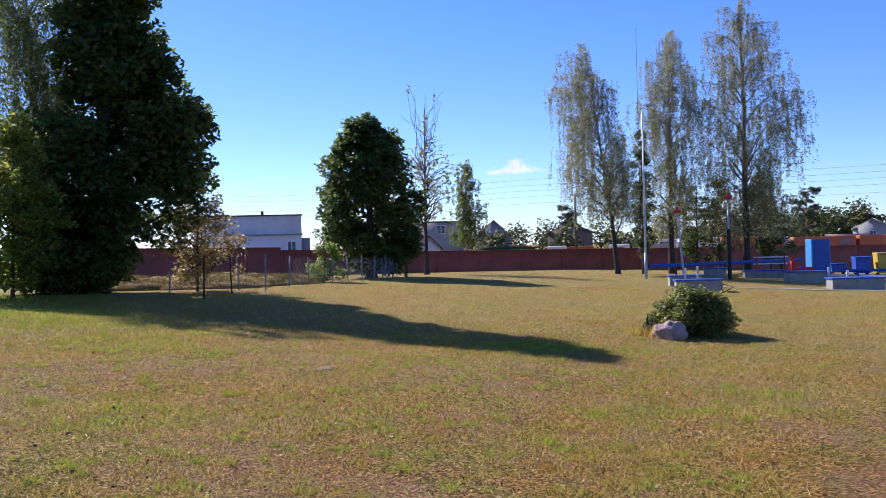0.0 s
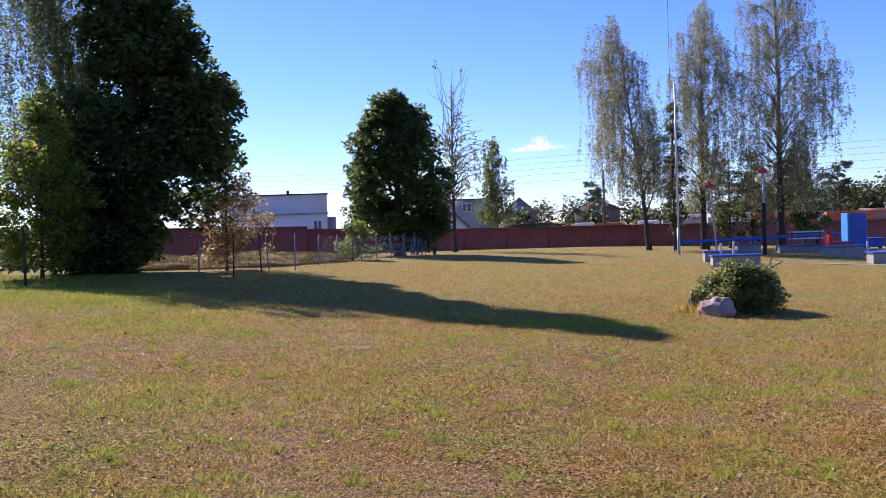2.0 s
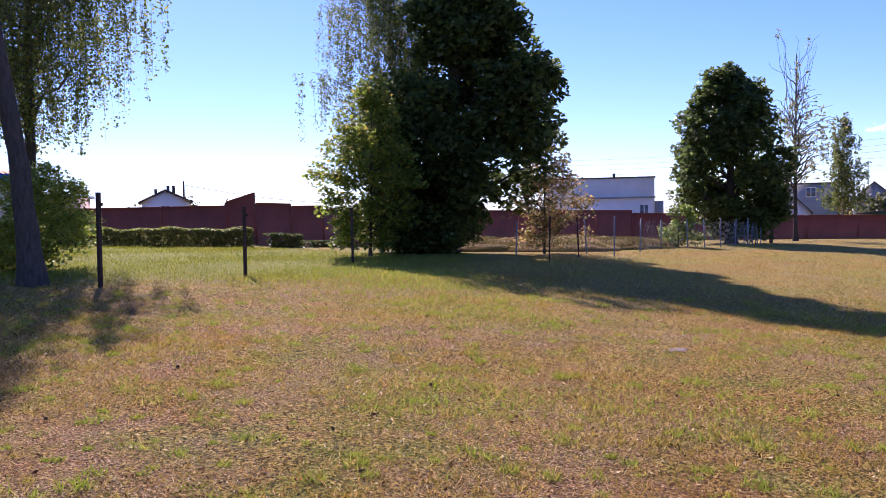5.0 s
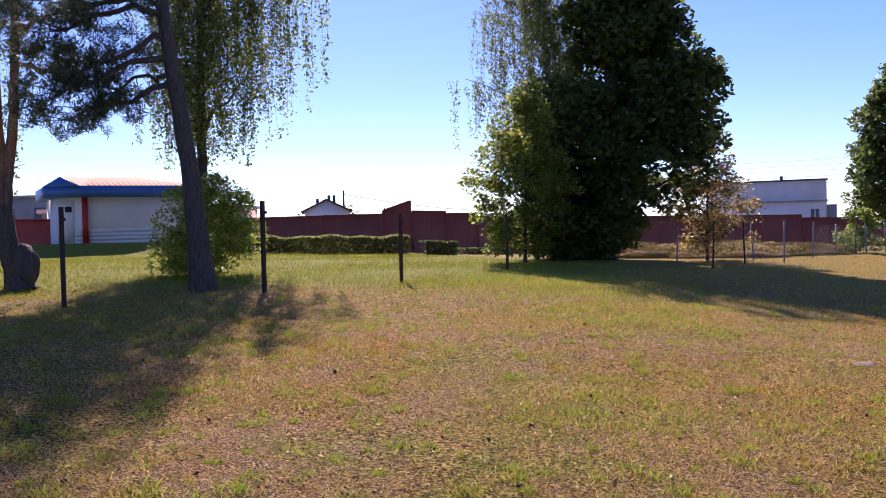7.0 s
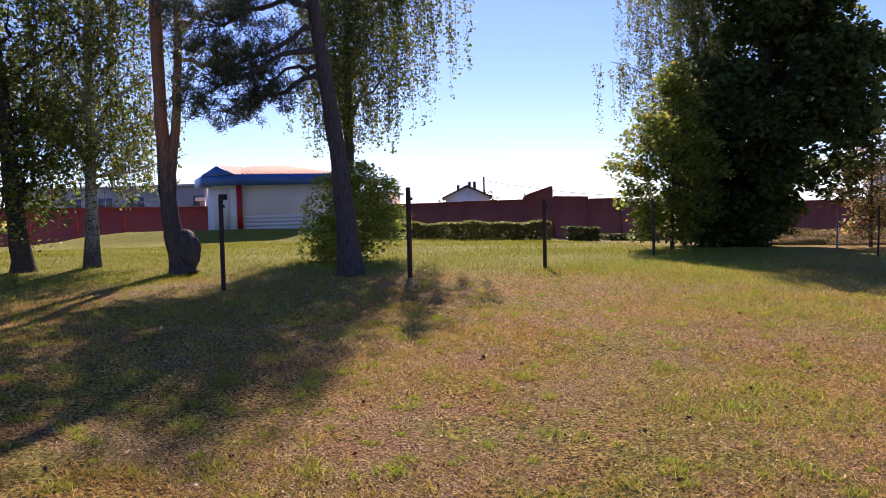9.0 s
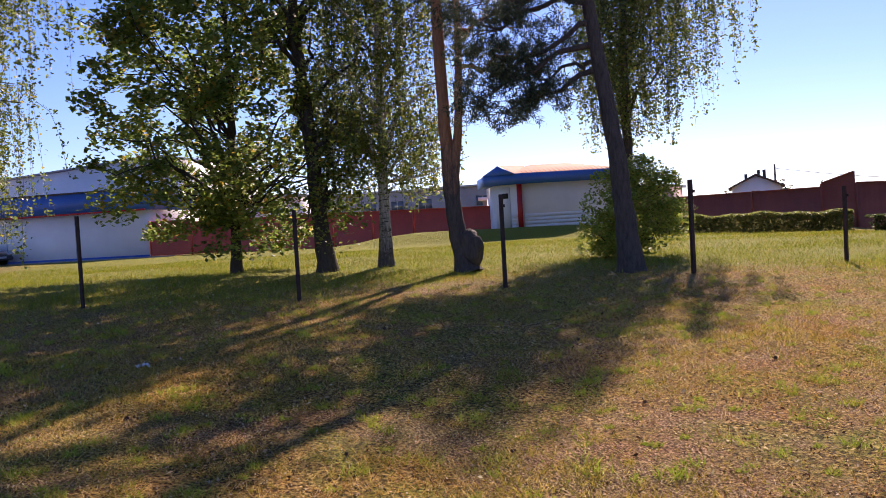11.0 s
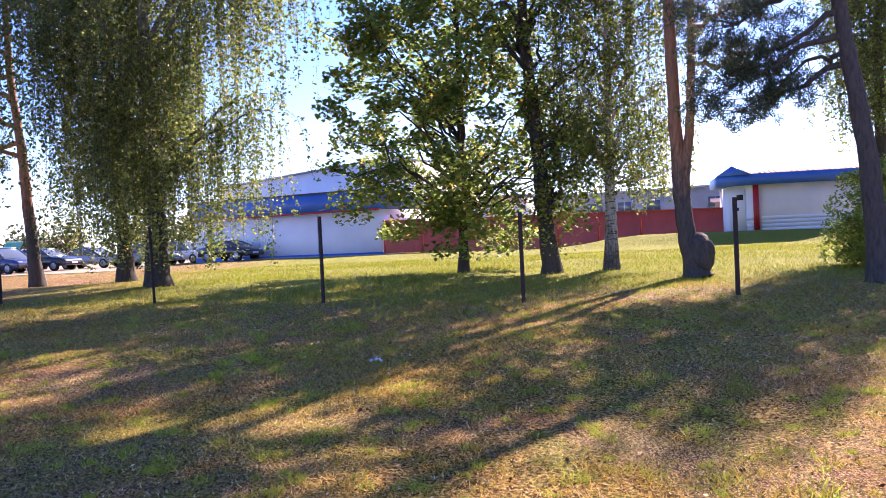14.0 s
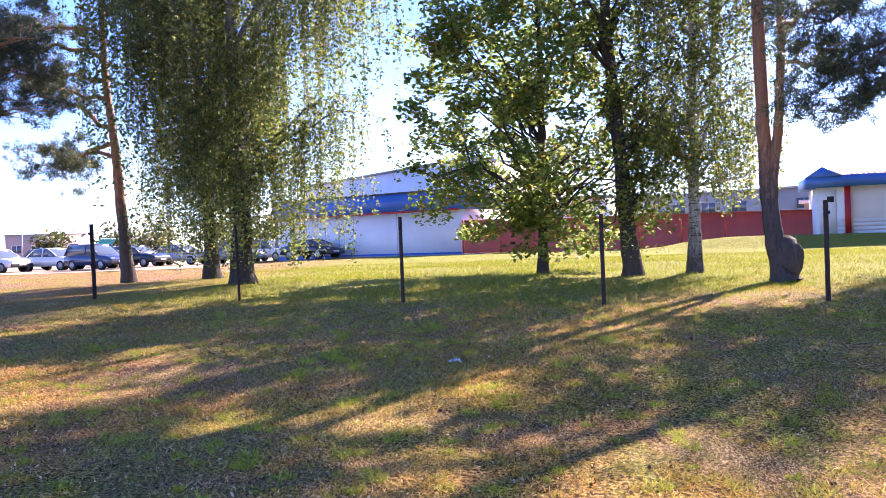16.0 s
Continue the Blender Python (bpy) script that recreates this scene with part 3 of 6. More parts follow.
def weeping_birch(name, at, label, prof, trunk, bark, leaf, size, strands, per, seed, drop=(0.7, 2.2), off=(0, 0), group="", floor=0.8, forks=(), limb_r=0.05, reach=(), swing=0.14):
    """A birch: arching limbs with hanging strands of small leaves."""
    rng = np.random.default_rng(seed)
    x, y = at
    tree = thing(name, pose(x, y, gz(x, y) - 0.06), label, "tree", group)
    path, radius = trunk
    pts, rad = trunk_part(tree, rng, path, radius, bark, taper=0.18)
    top = pts[-1, 2]
    for fp, fr in forks:
        trunk_part(tree, rng, fp, fr, bark, 1.0, 8, "stem")
    limbs, twigs, crown = Geo(), Geo(), Geo()
    starts = []
    nl = 46
    for i in range(nl):
        z = prof[0][0] + (prof[-1][0] - prof[0][0]) * (i + rng.random()) / nl
        a = i * 2.4 + rng.normal() * 0.4
        r = profile(prof, z) * rng.uniform(0.55, 1.05)
        if r < 0.15:
            continue
        h = min(max(z - rng.uniform(0.5, 0.9) * r, 0.16 * top), top * 0.985)
        s = np.array([np.interp(h, pts[:, 2], pts[:, 0]), np.interp(h, pts[:, 2], pts[:, 1]), h])
        e = np.array([s[0] + off[0] * z / top + r * math.cos(a), s[1] + off[1] * z / top + r * math.sin(a), z])
        p = wavy(rng, s, e, 9, 0.22)
        p[:, 2] += np.sin(np.linspace(0, math.pi, 9)) * 0.22 * r
        r0 = min(limb_r, np.interp(h, pts[:, 2], rad) * 0.6)
        limbs.tube(p, np.linspace(r0, 0.008, 9), 5, False)
        starts.append((p, r))
    for e in reach:      # single long boughs
        h = e[3] if len(e) > 3 else e[2] - 0.6
        s = np.array([np.interp(h, pts[:, 2], pts[:, 0]), np.interp(h, pts[:, 2], pts[:, 1]), h])
        p = wavy(rng, s, np.array(e[:3]), 9, 0.3)
        limbs.tube(p, np.linspace(0.035 if len(e) == 3 else 0.02, 0.005, 9), 5, False)
        starts.append((p, 0.5 if len(e) == 3 else 0.12))
    wts = np.array([r for _, r in starts])
    wts = wts / wts.sum()
    for k in rng.choice(len(starts), strands, p=wts):
        p, r = starts[k]
        s = rng.uniform(0.18, 1.0) ** 0.75 * 8
        q = np.array([np.interp(s, np.arange(9), p[:, i]) for i in range(3)])
        q[:2] += rng.normal(size=2) * swing * (0.4 + r)
        q[2] += rng.normal() * 0.1
        ln = rng.uniform(*drop)
        ln = min(ln, max(0.3, q[2] - floor - rng.random() * 0.8))
        t = np.linspace(0, 1, 6)
        side = rng.normal(size=2) * 0.17
        st = np.stack([q[0] + side[0] * np.sqrt(t), q[1] + side[1] * np.sqrt(t), q[2] + 0.08 * np.sin(t * 3) - ln * t ** 1.15], 1)
        twigs.tube(st, np.linspace(0.006, 0.002, 6), 3, False)
        m = max(6, int(per * ln))
        u = np.clip(rng.choice(rng.random(max(4, m // 4)), m) + rng.normal(size=m) * 0.05, 0, 1)      # sprays along the strand
        c = np.stack([np.interp(u, t, st[:, i]) for i in range(3)], 1)
        c[:, :2] += rng.normal(size=(m, 2)) * 0.065 + side * 0.1
        crown.leaves(c, size, rng, 0.05, 1.3)
    part("branchwork", limbs, bark, tree, smooth=True)
    tagged(part("twigwork", twigs, M_TWIG, tree), kind="stuff")
    part("crown", crown, leaf, tree)
    return tree


def pine_tree(name, at, label, trunk, boughs, seed, forks=(), group="", burl=None, top_clumps=60, tufts=26, bark=None, low_crown=0.66):
    """A Scots pine: bare trunk, crooked boughs with needle clumps, a high crown. boughs: (height, yaw, length, rise)."""
    rng = np.random.default_rng(seed)
    x, y = at
    tree = thing(name, pose(x, y, gz(x, y) - 0.06), label, "tree", group)
    path, radius = trunk
    bark = bark or M_BARK_PINE
    pts, rad = trunk_part(tree, rng, path, radius, bark, 1.6, 14, taper=0.4)
    stems = [(pts, rad)]
    for fp, fr in forks:
        stems.append(trunk_part(tree, rng, fp, fr, bark, 1.0, 10, "stem", 0.5))
    top = pts[-1, 2]
    limbs, needles = Geo(), Geo()

    def clump(c, size, k):
        ctr = c + rng.normal(size=(k, 3)) * size * np.array([1, 1, 0.5])
        for q in ctr:
            m = 34
            d = rng.normal(size=(m, 3))
            d[:, 2] += 0.5
            d /= np.linalg.norm(d, axis=1)[:, None]
            o = q + rng.normal(size=(m, 3)) * 0.05
            sd_ = np.cross(d, rng.normal(size=(m, 3)))
            sd_ *= 0.010 / (np.linalg.norm(sd_, axis=1)[:, None] + 1e-9)
            needles.add(np.stack([o - sd_, o + sd_, o + d * rng.uniform(0.08, 0.16, m)[:, None]], 1).reshape(-1, 3), None, np.arange(m * 3).reshape(-1, 3))

    high = [(top * f, rng.uniform(0, 360), rng.uniform(1.4, 2.9) * (1.25 - 0.6 * f), rng.uniform(0.0, 0.6)) for f in np.linspace(low_crown, 1.0, max(1, top_clumps // 4))]
    for h, yaw, ln, rise in list(boughs) + high:
        P0, R0 = stems[0] if len(stems) == 1 or rng.random() < 0.6 else stems[1]
        h = min(h, P0[-1, 2])
        s = np.array([np.interp(h, P0[:, 2], P0[:, 0]), np.interp(h, P0[:, 2], P0[:, 1]), h])
        a = radians(yaw)
        e = s + np.array([-math.sin(a) * ln, math.cos(a) * ln, rise])
        p = wavy(rng, s, e, 9, 0.35)
        limbs.tube(p, np.linspace(min(0.075, 0.028 * ln + 0.012), 0.012, 9), 6, False)
        nb = max(5, int(ln * 9))
        for _ in range(nb):
            u = rng.uniform(0.4, 1.0) * 8
            b0 = np.array([np.interp(u, np.arange(9), p[:, i]) for i in range(3)])
            b1 = b0 + rng.normal(size=3) * np.array([0.45, 0.45, 0.22]) + (e - s) * 0.08
            limbs.tube(wavy(rng, b0, b1, 4, 0.08), [0.014, 0.01, 0.007, 0.004], 4, False)
            clump(b1, 0.17, tufts // 3)
    part("branchwork", limbs, bark, tree, smooth=True)
    part("needles", needles, M_NEEDLE, tree)
    if burl:
        bm = bmesh.new()
        bmesh.ops.create_icosphere(bm, subdivisions=3, radius=1)
        for vt in bm.verts:
            d = vt.co.normalized()
            vt.co = Vector((d.x * burl[3], d.y * burl[3], d.z * burl[4])) * (1 + 0.4 * noise.noise(d * 1.9 + Vector((seed, 0, 0)))) + Vector(burl[:3])
        part("burl", bm, bark, tree, "swollen burl on the foot of the trunk", True)
    return tree


ROW = "trees of the row"
# the big maple and the birch behind it
lobed_tree("maple_tree", (-16.8, 23.9), "large dense dark green maple with a low broad crown",
           [(0.35, -2.5, 1.1), (1.3, -3.2, 2.1), (2.0, -3.4, 3.5), (3.0, -3.4, 4.2), (4.2, -3.1, 4.3), (5.2, -2.8, 4.05), (5.7, -1.7, 3.9), (6.4, -1.5, 3.6), (7.2, -1.4, 2.95), (8.2, -1.4, 2.75), (9.5, -1.1, 2.35), (11.4, -0.7, 2.1), (12.8, -0.1, 1.8), (13.8, 0.4, 1.3)], (0.81, 0.59),
           ([(0, 0, 0), (0.05, 0, 3), (0.4, 0.25, 6), (0.6, 0.4, 8.4), (0.7, 0.5, 12.8)], 0.30), M_BARK, M_MAPLE, 0.165, 186, 520, 8, (0.5, 0.88), 0.72)
weeping_birch("birch_tree", (-19.6, 25.2), "tall weeping birch behind the maple", [(3.2, 1.7), (5.0, 2.8), (8.0, 3.0), (11.0, 2.3), (13.5, 0.5)],
              ([(0, 0, 0), (-0.1, 0, 4), (-0.5, 0.1, 9), (-0.9, 0, 13.4)], 0.19), M_BARK_BIRCH, M_BIRCH, 0.06, 900, 44, 11, (0.9, 2.8), (-0.3, -0.3), floor=2.0)
leafy_tree("sapling_shrub", (-17.1, 20.6), "leafy light green saplings at the foot of the maple", [(0.4, 0.9), (1.4, 1.3), (2.6, 1.6), (3.6, 1.2), (4.6, 0.7), (5.2, 0.2)],
           ([(0, 0, 0), (0.1, 0, 2), (0.1, 0.1, 4.9)], 0.05), M_BARK, M_SAPLING, 0.10, 150, 90, 17, cl=0.42)
leafy_tree("foot_shrub", (-16.9, 23.4), "dark undergrowth round the maple trunk", [(0.1, 0.9), (0.7, 1.3), (1.4, 1.0), (1.9, 0.3)],
           ([(0, 0, 0), (0, 0, 0.8), (0.1, 0, 1.5)], 0.03), M_BARK, M_MAPLE, 0.12, 60, 110, 19, cl=0.45)
# the middle distance
lobed_tree("maple_tree", (-13.4, 41.0), "round dark green maple beside the wire fence",
           [(0.7, -1.6, 1.9), (1.4, -2.6, 2.8), (2.4, -3.0, 3.1), (3.6, -3.1, 3.1), (4.8, -2.8, 2.9), (5.7, -2.6, 2.3), (6.7, -2.0, 1.8), (7.4, -1.3, 1.2), (7.8, -0.6, 0.5)], (0.95, 0.32),
           ([(0, 0, 0), (0, 0, 3), (0.1, 0, 7.4)], 0.24), M_BARK, M_MAPLE, 0.17, 116, 430, 23, (0.5, 0.85), 0.85)
leafy_tree("autumn_tree", (-14.35, 25.9), "small tree with thin russet autumn leaves", [(0.5, 1.0), (1.2, 1.55), (2.2, 1.35), (3.0, 0.8), (3.8, 0.2)],
           ([(0, 0, 0), (0.03, 0, 1.4), (0.1, 0, 3.5)], 0.045), M_BARK, M_AUTUMN, 0.09, 150, 34, 29, cl=0.34, shell=0.35)
leafy_tree("young_shrub", (-13.4, 34.8), "bright yellow-green young shrub at the fence", [(0.1, 0.7), (0.6, 1.0), (1.2, 0.6), (1.7, 0.2)],
           ([(0, 0, 0), (0, 0, 0.8), (0.1, 0, 1.4)], 0.03), M_BARK, M_YOUNG, 0.085, 50, 60, 31, cl=0.3)
weeping_birch("bare_tree", (-12.6, 48.6), "nearly bare tree with thin upright twigs", [(3.6, 1.8), (5.5, 2.0), (7.0, 1.6), (8.0, 0.8)],
              ([(0, 0, 0), (0, 0, 4), (0.1, 0, 9.6)], 0.12), M_BARK_BIRCH_OLD, M_BIRCH_DRY, 0.10, 170, 18, 37, (0.3, 1.1), (0.5, 0), floor=2.5,
              reach=[(1.25 * math.sin(k * 2.4) * (0.5 + 0.03 * k), 1.2 * math.cos(k * 2.4), 9.0 + 0.11 * (k * 7 % 17), 4.5 + 0.2 * k) for k in range(20)])
weeping_birch("birch_tree", (-15.6, 72.5), "slim birch behind the wall", [(2.0, 1.6), (4.5, 1.8), (7.0, 1.4), (9.2, 0.4)],
              ([(0, 0, 0), (0.1, 0, 4), (0.1, 0, 8.4)], 0.12), M_BARK_BIRCH, M_BIRCH, 0.11, 420, 24, 41, (0.8, 1.8), floor=1.5)
RB = "birches by the sports corner"
weeping_birch("birch_tree", (-2.0, 51.6), "leaning thin-leaved birch beside the wall", [(3.6, 2.0), (6.0, 2.9), (8.5, 2.9), (11.0, 2.2), (12.6, 1.3), (13.6, 0.5)],
              ([(0, 0, 0), (-0.25, 0, 3), (-0.9, 0, 8), (-1.5, 0, 12.9)], 0.14), M_BARK_BIRCH_OLD, M_BIRCH_DRY, 0.07, 900, 27, 43, (1.0, 3.0), (-0.7, 0), RB, 2.6)
weeping_birch("birch_tree", (1.05, 54.6), "tall thin-leaved birch beside the wall", [(3.0, 1.6), (6.0, 2.2), (10.0, 2.2), (13.0, 1.8), (14.8, 0.8)],
              ([(0, 0, 0), (0, 0, 5), (0.1, 0, 10), (0, 0, 14.4)], 0.17), M_BARK_BIRCH_OLD, M_BIRCH_DRY, 0.07, 850, 27, 47, (0.9, 2.6), (0, 0), RB, 1.8)
weeping_birch("birch_tree", (5.3, 54.4), "tall broad thin-leaved birch beside the wall", [(3.0, 2.4), (6.5, 3.4), (10.5, 3.5), (13.5, 2.8), (15.2, 1.7), (16.5, 0.5)],
              ([(0, 0, 0), (0, 0, 5), (0.05, 0, 11), (-0.1, 0, 16)], 0.22), M_BARK_BIRCH_OLD, M_BIRCH_DRY, 0.07, 1350, 27, 53, (0.9, 2.6), (0, 0), RB, 1.6)
for k, (x, y, h, r) in enumerate([(-0.6, 53.0, 8.6, 0.8), (2.6, 57.0, 6.0, 1.4), (4.0, 58.5, 6.4, 1.3), (7.0, 58.0, 5.4, 1.5)]):
    leafy_tree("young_tree", (x, y), "dark young tree among the birches", [(0.8, r * 0.6), (h * 0.35, r), (h * 0.7, r * 0.7), (h, 0.1)],
               ([(0, 0, 0), (0, 0, h * 0.5), (0.05, 0, h * 0.92)], 0.07), M_BARK, M_SHRUB, 0.13, 60, 70, 60 + k, cl=0.42, group=RB, shell=0.3)
# the tree row to the left
pine_tree("pine_tree", (-15.7, 9.65), "tall grey-barked pine leaning a little over the lawn",
          ([(0, 0, 0), (-0.1, -0.12, 2.3), (-0.28, -0.34, 4.2), (-0.42, -0.55, 6.5), (-1.05, -1.6, 15)], 0.2),
          [(4.0, 150, 1.9, -0.7), (4.2, 138, 1.6, -0.5), (4.5, 160, 2.1, -0.9), (4.9, 145, 2.1, -0.8), (5.3, 165, 2.2, -0.7), (5.8, 175, 2.2, -0.6), (6.4, 140, 2.4, 0.0), (7.2, 200, 2.2, 0.1), (8.0, 90, 2.2, 0.4)], 71, group=ROW, top_clumps=18, tufts=15, bark=M_BARK_GREY)
weeping_birch("birch_tree", (-21.8, 13.05), "weeping birch with backlit leaves behind a pine", [(4.2, 1.5), (6.0, 2.4), (8.2, 2.6), (10.8, 2.2), (13.8, 0.6)],
              ([(0, 0, 0), (0.05, 0, 5), (0.1, 0.1, 9), (0.1, 0.2, 13.6)], 0.15), M_BARK_BIRCH_OLD, M_BIRCH, 0.064, 810, 40, 73, (1.0, 3.0), (0.2, 0.3), ROW, 2.6, reach=[(3.4, 1.8, 7.2), (3.8, 1.5, 6.9), (3.1, 2.0, 7.6)])
lobed_tree("round_shrub", (-18.6, 11.35), "round green shrub at the foot of the birch",
           [(0.12, -1.15, 1.2), (0.5, -1.45, 1.5), (1.1, -1.5, 1.5), (1.7, -1.15, 1.2), (2.2, -0.6, 0.6)], (0.5, 0.87),
           ([(0, 0, 0), (0, 0, 0.8), (0.1, 0, 1.6)], 0.03), M_BARK, M_BRIGHT, 0.062, 62, 420, 79, (0.25, 0.45), 0.9)
pine_tree("pine_tree", (-17.9, 7.05), "twin-stemmed pine with orange bark and a burl",
          ([(0, 0, 0), (-0.12, -0.16, 1.0), (-0.18, -0.24, 2.2), (-0.22, -0.28, 4.5), (-0.25, -0.3, 16)], 0.21),
          [(4.3, -35, 1.5, -0.1), (5.0, -30, 1.6, 0.2), (6.4, 105, 1.8, 0.1), (7.0, 300, 1.8, 0.2), (7.6, 200, 2.0, 0.2)], 83,
          [([(-0.14, -0.19, 0.9), (-0.1, -0.13, 2.1), (-0.02, 0.0, 3.2), (0.02, 0.08, 5.0), (0.1, 0.2, 12.5)], 0.125)], ROW, (0.06, 0.09, 0.52, 0.235, 0.40), top_clumps=110, low_crown=0.52)
weeping_birch("birch_tree", (-20.6, 5.96), "weeping birch with black-and-white bark", [(2.8, 1.6), (4.8, 2.4), (7.5, 2.5), (9.8, 1.6), (11.2, 0.4)],
              ([(0, 0, 0), (0.05, 0.05, 3), (0.1, 0.12, 7), (0.1, 0.1, 11.0)], 0.15), M_BARK_BIRCH, M_BIRCH, 0.06, 700, 38, 89, (0.9, 2.6), (0, 0), ROW, 1.3, reach=[(-0.4, 1.7, 2.7), (-0.3, 2.3, 2.6), (0.3, 1.3, 2.9)])
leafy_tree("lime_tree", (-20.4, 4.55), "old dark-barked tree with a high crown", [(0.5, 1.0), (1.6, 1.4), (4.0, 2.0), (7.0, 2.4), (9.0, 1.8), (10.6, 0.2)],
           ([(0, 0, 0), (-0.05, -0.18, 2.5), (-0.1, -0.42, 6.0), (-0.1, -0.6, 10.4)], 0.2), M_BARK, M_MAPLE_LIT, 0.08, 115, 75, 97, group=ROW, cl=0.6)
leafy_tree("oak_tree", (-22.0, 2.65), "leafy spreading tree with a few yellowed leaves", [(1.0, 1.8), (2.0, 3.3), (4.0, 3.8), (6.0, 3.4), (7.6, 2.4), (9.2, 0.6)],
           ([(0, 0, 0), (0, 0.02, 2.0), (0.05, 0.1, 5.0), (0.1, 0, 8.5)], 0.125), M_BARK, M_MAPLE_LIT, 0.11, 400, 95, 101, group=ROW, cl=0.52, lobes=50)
weeping_birch("birch_tree", (-21.9, -4.7), "old weeping birch with strands near the ground", [(3.0, 2.2), (5.0, 3.3), (8.0, 3.7), (11.5, 3.0), (15.0, 0.6)],
              ([(0, 0, 0), (0.05, 0.05, 2.5), (0.1, -0.05, 6.0), (0.1, 0, 14.8)], 0.28), M_BARK_BIRCH_OLD, M_BIRCH, 0.062, 1400, 42, 103, (1.0, 4.2), (0.2, 0.8), ROW, 0.35)
weeping_birch("birch_tree", (-25.0, -6.4), "second old weeping birch close behind the first", [(2.6, 1.6), (5.0, 2.1), (8.0, 2.3), (11.5, 1.9), (14.0, 0.5)],
              ([(0, 0, 0), (0, -0.1, 2.5), (-0.05, -0.25, 6.0), (0, -0.3, 13.8)], 0.22), M_BARK_BIRCH_OLD, M_BIRCH, 0.062, 540, 42, 107, (1.0, 4.0), (0, 0.1), ROW, 0.35)
pine_tree("pine_tree", (-25.0, -8.8), "pine with orange upper bark at the car park",
          ([(0, 0, 0), (0.02, -0.15, 2.3), (0.05, -0.25, 4.0), (0.0, -0.5, 6.0), (0, -0.4, 15)], 0.165),
          [(3.6, 170, 2.2, 0.4), (4.4, 185, 3.0, 0.9), (5.2, 160, 2.8, 0.9), (5.8, 178, 3.2, 0.6), (6.4, 200, 3.0, 0.3), (7.0, 165, 3.0, 0.6), (4.0, 150, 2.6, -0.6), (7.6, 340, 1.8, 0.4)], 109, group=ROW)
pine_tree("pine_tree", (-20.0, -11.6), "dense dark pine at the end of the row",
          ([(0, 0, 0), (0, 0, 4), (0, 0, 9), (0, 0, 13)], 0.2),
          [(4.4, 5, 2.2, -0.1), (5.4, 40, 2.4, 0), (6.0, 15, 2.6, 0.1), (6.8, 60, 2.4, 0.2), (7.4, 25, 2.6, 0.2)], 113, group=ROW)

# ---------------------------------------------------------------- walls and buildings
M_RED = plain("dark red painted sheet", (0.38, 0.09, 0.048), 0.55, 0.0, 0.35, 18, 0.1, 0.8)
M_REDBRIGHT = plain("red painted sheet", (0.62, 0.085, 0.045), 0.5, 0.0, 0.25, 18, 0.1, 0.8)
M_WHITE = plain("white painted wall", (0.86, 0.86, 0.86), 0.7, 0, 0.12, 25, 0.15, 0.5)
M_CREAM = plain("cream plaster", (0.85, 0.77, 0.67), 0.85, 0, 0.18, 30, 0.2, 0.6)
M_GREYWALL = plain("grey plaster", (0.36, 0.36, 0.37), 0.85, 0, 0.25, 30, 0.2, 0.5)
M_BLUEBAND = plain("blue facing sheet", (0.03, 0.15, 0.50), 0.45, 0, 0.2, 15, 0.08, 0.6)
M_BLUE = plain("blue paint", (0.025, 0.10, 0.45), 0.45, 0, 0.25, 30, 0.1, 3)
M_CONCRETE = plain("concrete", (0.36, 0.35, 0.32), 0.9, 0, 0.35, 40, 0.3, 3)
M_STEEL = plain("galvanised steel", (0.42, 0.44, 0.46), 0.5, 0.6, 0.25, 40, 0.1, 4)
M_RUST = plain("rusty post", (0.065, 0.035, 0.03), 0.85, 0.2, 0.5, 30, 0.3, 5)
M_TILE = plain("terracotta roof sheet", (0.56, 0.27, 0.16), 0.75, 0.0, 0.2, 20, 0.15, 2)
M_TILE.node_tree.nodes["Principled BSDF"].inputs["Specular IOR Level"].default_value = 0.08
M_DARKROOF = plain("dark roofing", (0.10, 0.075, 0.065), 0.8, 0, 0.3, 20, 0.2, 1)
M_GREENROOF = plain("green shed sheet", (0.04, 0.22, 0.15), 0.6, 0, 0.3, 20, 0.2, 1)
M_ORANGE = plain("orange paint", (0.52, 0.15, 0.045), 0.5, 0, 0.25, 20, 0.1, 2)
M_YELLOW = plain("yellow plastic", (0.62, 0.42, 0.04), 0.5, 0, 0.2, 20, 0.1, 2)
M_REDPAINT = plain("bright red paint", (0.55, 0.02, 0.02), 0.45, 0, 0.25, 30, 0.1, 3)
M_BLACK = plain("black rubber", (0.02, 0.02, 0.02), 0.8, 0, 0.2, 30, 0.1, 3)
M_ASPHALT = plain("worn asphalt", (0.16, 0.15, 0.145), 0.95, 0, 0.3, 60, 0.4, 0.6)
M_ROCK = plain("pink granite", (0.40, 0.29, 0.26), 0.9, 0, 0.45, 14, 0.6, 4)
M_BROWNWALL = plain("brown wall", (0.24, 0.17, 0.13), 0.9, 0, 0.3, 20, 0.2, 1)
M_PINKWALL = plain("pink plaster", (0.58, 0.42, 0.36), 0.85, 0, 0.2, 30, 0.2, 0.4)


def glass_mat():
    m, n, l, b = mat("dark window glass", 0.06, 0.0, 0.8)
    b.inputs["Base Color"].default_value = (0.10, 0.13, 0.16, 1)
    return m


M_GLASS = glass_mat()


def seat(p0, p1, z):
    """The pose at p0 whose x axis runs level to p1."""
    return pose(p0[0], p0[1], z, 0, 0, math.degrees(math.atan2(p1[1] - p0[1], p1[0] - p0[0])))


def gbox(*a):
    g = Geo()
    g.box(*a)
    return g


